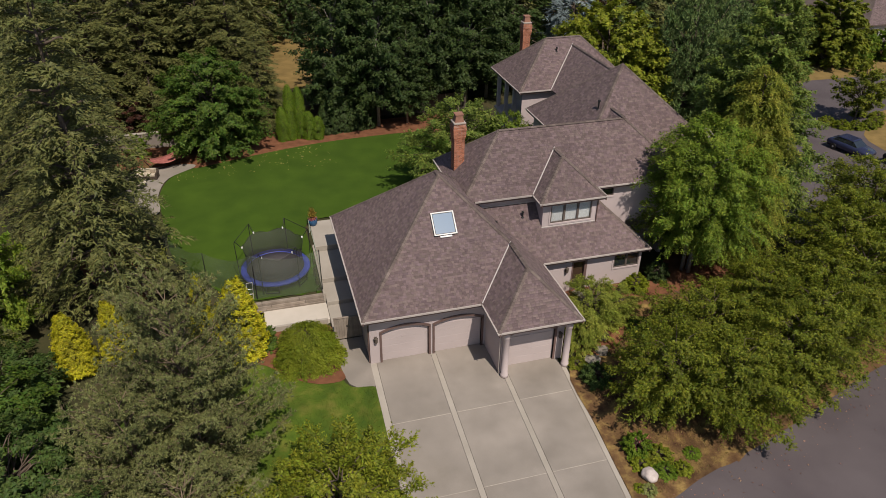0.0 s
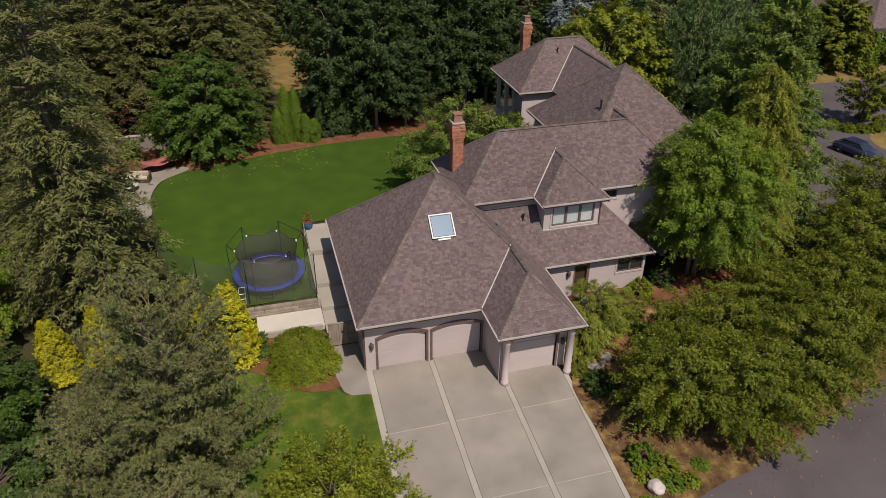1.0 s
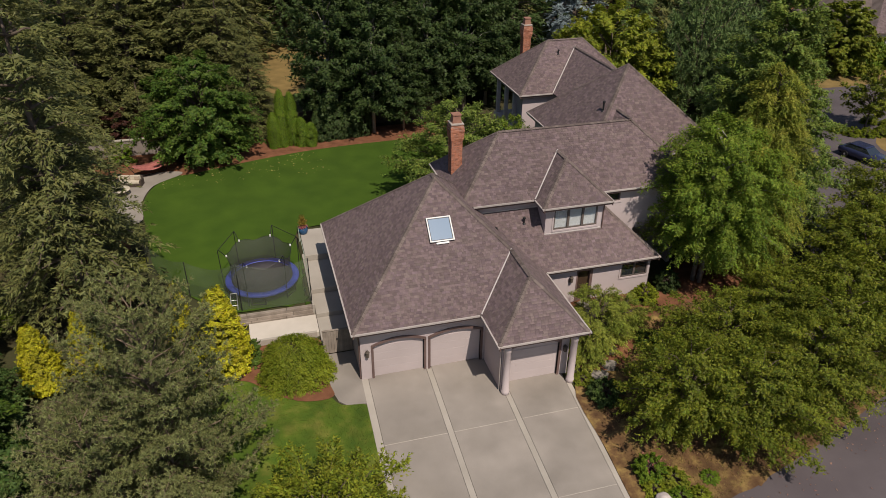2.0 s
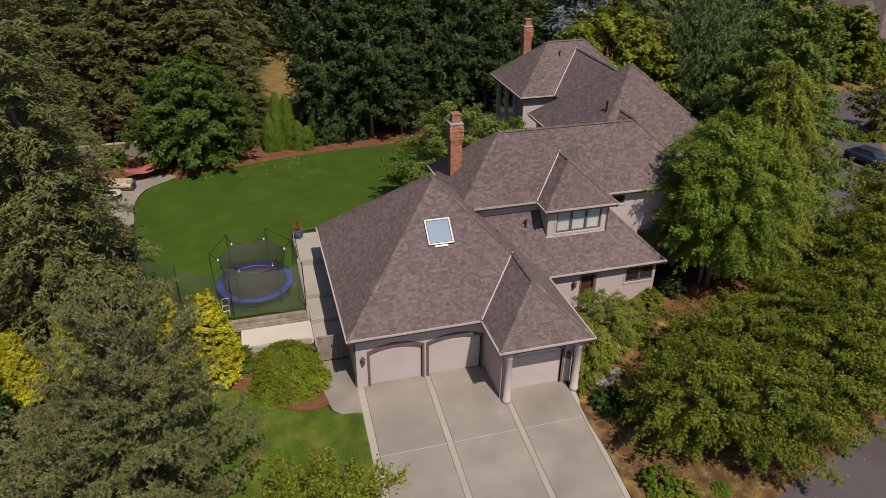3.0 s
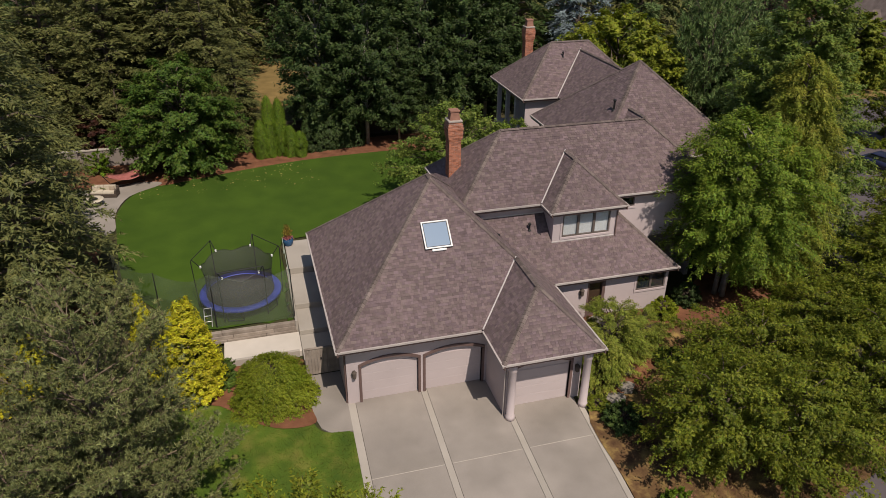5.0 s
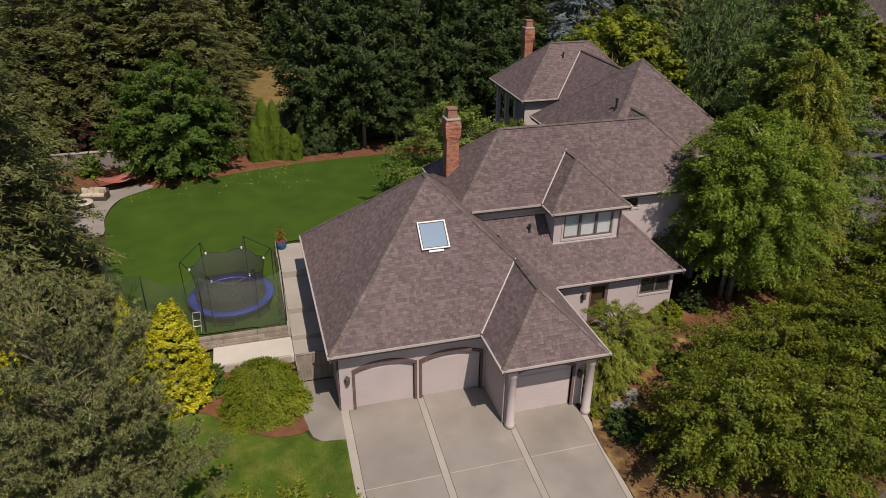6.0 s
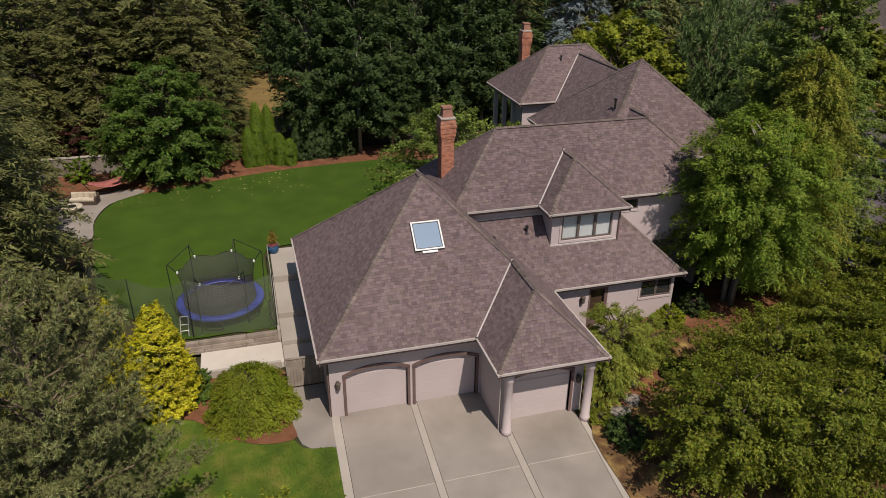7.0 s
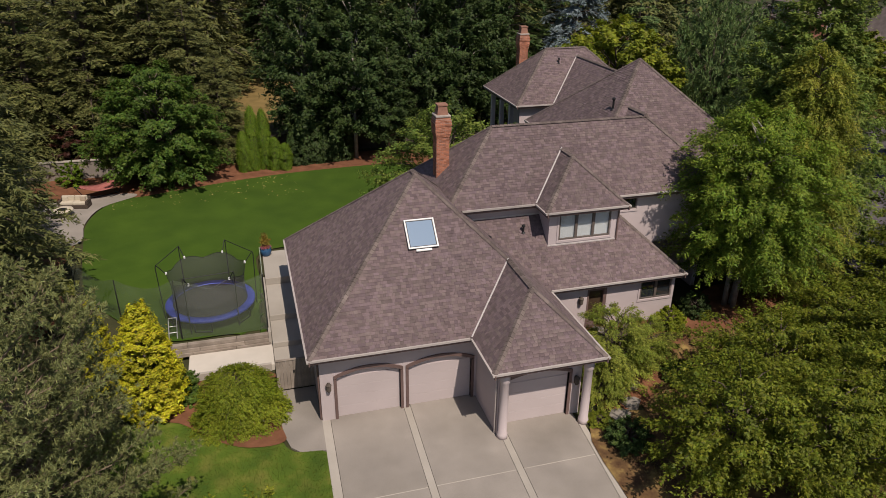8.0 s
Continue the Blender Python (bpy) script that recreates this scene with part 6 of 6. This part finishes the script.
def far_house(x0, x1, y0, y1, ze, label, wallm, nwin):
    e = empty("neighbour_house", ((x0 + x1) / 2, (y0 + y1) / 2, 0), label, "house")
    at_home(part("wall", boxes((x0 + .5, x1 - .5, y0 + .5, y1 - .5, 0, ze)), wallm, e))
    pl, cp = hip_block(x0, x1, y0, y1, ze, "x")
    bm = bmesh.new()
    for p in pl:
        roof_deck(bm, p, .15)
    at_home(part("roof", bm, M_CAP, e))
    tb = []
    for p in pl[:1]:
        tb += shingle_tabs(p)[::1]
    s_ = new("shingles", tabs_mesh("shingles", tb, M_SHINGLE))
    s_.parent, s_["kind"] = e, "stuff"
    at_home(s_)
    for k in range(nwin):
        x = x0 + 1.8 + k * (x1 - x0 - 4) / max(1, nwin - 1)
        w = at_home(part("window", boxes((x - .6, x + .6, y0 + .44, y0 + .5, ze - 2.0, ze - .7)), M_GLASS, e))
        f = part("window_frame", boxes((x - .68, x - .6, y0 + .4, y0 + .5, ze - 2.08, ze - .62), (x + .6, x + .68, y0 + .4, y0 + .5, ze - 2.08, ze - .62), (x - .6, x + .6, y0 + .4, y0 + .5, ze - 2.08, ze - 2.0), (x - .6, x + .6, y0 + .4, y0 + .5, ze - .7, ze - .62), (x - .04, x + .04, y0 + .41, y0 + .44, ze - 2.0, ze - .7)), M_WHITE, w)
    # hipped dormer on the side slope
    dx, dy, dz = x0 + 1.3, y0 + 6.5, ze + S * 1.3
    at_home(part("dormer_wall", boxes((dx, dx + 4, dy - 1.5, dy + 1.5, dz - .4, dz + 1.6)), M_WHITE, e))
    bm = bmesh.new()
    zl, zt = dz + 1.5, dz + 2.6
    roof_deck(bm, [(dx - .4, dy - 1.9, zl), (dx + 6, dy - 1.9, zl), (dx + 6, dy, zt), (dx + 1.5, dy, zt)])
    roof_deck(bm, [(dx + 1.5, dy, zt), (dx + 6, dy, zt), (dx + 6, dy + 1.9, zl), (dx - .4, dy + 1.9, zl)])
    roof_deck(bm, [(dx - .4, dy + 1.9, zl), (dx - .4, dy - 1.9, zl), (dx + 1.5, dy, zt)])
    at_home(part("dormer_roof", bm, M_CAP, e))
    dw = at_home(part("window", boxes((dx - .04, dx, dy - 1.2, dy + 1.2, dz + .1, dz + 1.4)), M_GLASS, e))
    part("window_frame", boxes((dx - .08, dx - .04, dy - .05, dy + .05, dz + .1, dz + 1.4), (dx - .08, dx - .04, dy - 1.2, dy - .05, dz + .9, dz + .97), (dx - .08, dx - .04, dy + .05, dy + 1.2, dz + .9, dz + .97)), M_WHITE, dw)
    for k in (0, 1):
        y = y0 + 5 + k * 5
        w = at_home(part("window", boxes((x0 + .44, x0 + .5, y - .7, y + .7, ze - 2.0, ze - .7)), M_GLASS, e))
        part("window_frame", boxes((x0 + .4, x0 + .44, y - .78, y - .7, ze - 2.08, ze - .62), (x0 + .4, x0 + .44, y + .7, y + .78, ze - 2.08, ze - .62)), M_WHITE, w)
    return e


far_house(81.7, 104, 50, 67, 3.3, "neighbouring house with a purplish-grey hip roof", mat("far_siding", (0.36, 0.33, 0.31), (0.44, 0.41, 0.39), .5), 5)
far_house(92, 108, 80, 92, 5.6, "neighbouring brick house behind the trees", mat("far_brick", (0.24, 0.1, 0.07), (0.34, 0.16, 0.11), 2), 3)
hoop = empty("basketball_hoop", (78, 45.2, 0), "basketball hoop on a post beside a drive", "basketball hoop")
bm = bmesh.new()
bar(bm, (0, 0.4, 0), (0, 0.3, 3.3), .08, 8)
part("post", bm, M_STEEL, hoop)
part("backboard", bevelled(boxes((-.9, .9, 0, .05, 2.8, 3.9)), .01), M_STEEL, hoop)
part("board_line", boxes((-.88, .88, -.015, 0, 3.84, 3.89), (-.88, .88, -.015, 0, 2.81, 2.86), (-.88, -.83, -.015, 0, 2.86, 3.84), (.83, .88, -.015, 0, 2.86, 3.84), (-.3, .3, -.015, 0, 3.4, 3.45), (-.3, -.25, -.015, 0, 3.0, 3.4), (.25, .3, -.015, 0, 3.0, 3.4)), M_WHITE, hoop)

# leaves blown on to the back lawn
P = np.stack([r_.uniform(-12, 2, 170), r_.uniform(26.5, 31.3, 170), np.zeros(170)], 1)
P = P[inside(LAWN_BACK)(P[:, 0], P[:, 1])]
P[:, 2] = ground_z(P[:, 0], P[:, 1]) + 0.14
tagged(new("fallen_leaves", quads_mesh("fallen_leaves", leaf_quads(P, np.tile((0.0, 0.0, 1.0), (len(P), 1)), 0.13, 0.7, r_, 0.3), leaf_mat("fallen_leaf", (0.3, 0.25, 0.08), (0.45, 0.38, 0.15)))), "pale fallen leaves scattered on the back lawn", "leaves", kind="stuff")

P = np.stack([r_.uniform(10, 34, 260), np.zeros(260), np.zeros(260)], 1)
P[:, 1] = -16.9 + 0.29 * P[:, 0] - np.abs(r_.normal(0, 1.6, 260)) + 0.2
P[:, 2] = ground_z(P[:, 0], P[:, 1]) + 0.09
tagged(new("fallen_leaves", quads_mesh("fallen_leaves", leaf_quads(P, np.tile((0.0, 0.0, 1.0), (len(P), 1)), 0.1, 0.7, r_, 0.3), leaf_mat("street_leaf", (0.25, 0.13, 0.1), (0.42, 0.27, 0.2)))), "dry fallen leaves along the edge of the street", "leaves", kind="stuff")
VERGE = [(11.8, -13.2), (14.4, -12.5), (18.2, -11.5), (22.4, -10.2), (28, -8.3), (34, -6.4), (34, -4.5), (26, -7), (18, -9.5), (13, -9), (11.8, -5), (12.4, -4.6), (14, -7), (13, -11)]
Q = blades(inside(VERGE), 26000, (11.5, 34, -13.5, -4), lambda x, y: ground_z(x, y) + .08, 0.1, 0.7, 5)
tagged(new("dry_grass", quads_mesh("dry_grass", Q, leaf_mat("dry_blades", (0.14, 0.1, 0.03), (0.34, 0.25, 0.09)))), "dry tan grass tufts beside the street", "grass", kind="stuff")

# ---- grass blades and single roof shingles ----
for outline, n, bx, hgt, sz, lf, lb, seed in (
    (LAWN_FRONT, 32000, (-9, -0.1, -11, 1.5), lambda x, y: ground_z(x, y) + .06, 0.05, ((0.06, 0.11, 0.009), (0.17, 0.185, 0.03)), "short sunlit grass of the front lawn", 1),
    (LAWN_BACK, 24000, (-13.5, 10, 7.4, 32.6), lambda x, y: ground_z(x, y) + .08, 0.05, ((0.034, 0.073, 0.002), (0.052, 0.097, 0.005)), "short deep green grass of the back lawn", 2)):
    Q = blades(inside(outline), n, bx, hgt, sz, 0.5, seed)
    g = new("grass", quads_mesh("grass", Q, leaf_mat("grass_blades_" + str(seed), *lf, spread=0.2)))
    tagged(g, lb, "grass", kind="stuff")
deck = bpy.data.objects["garage_roof"]
for lo, hi in NEAR_TABS:
    c = sum(lo, Vector()) / len(lo)
    o = new("shingle", tabs_mesh("shingle", [(lo, hi)], M_SHINGLE_PIECE, c))
    o.location = c
    o.parent = deck
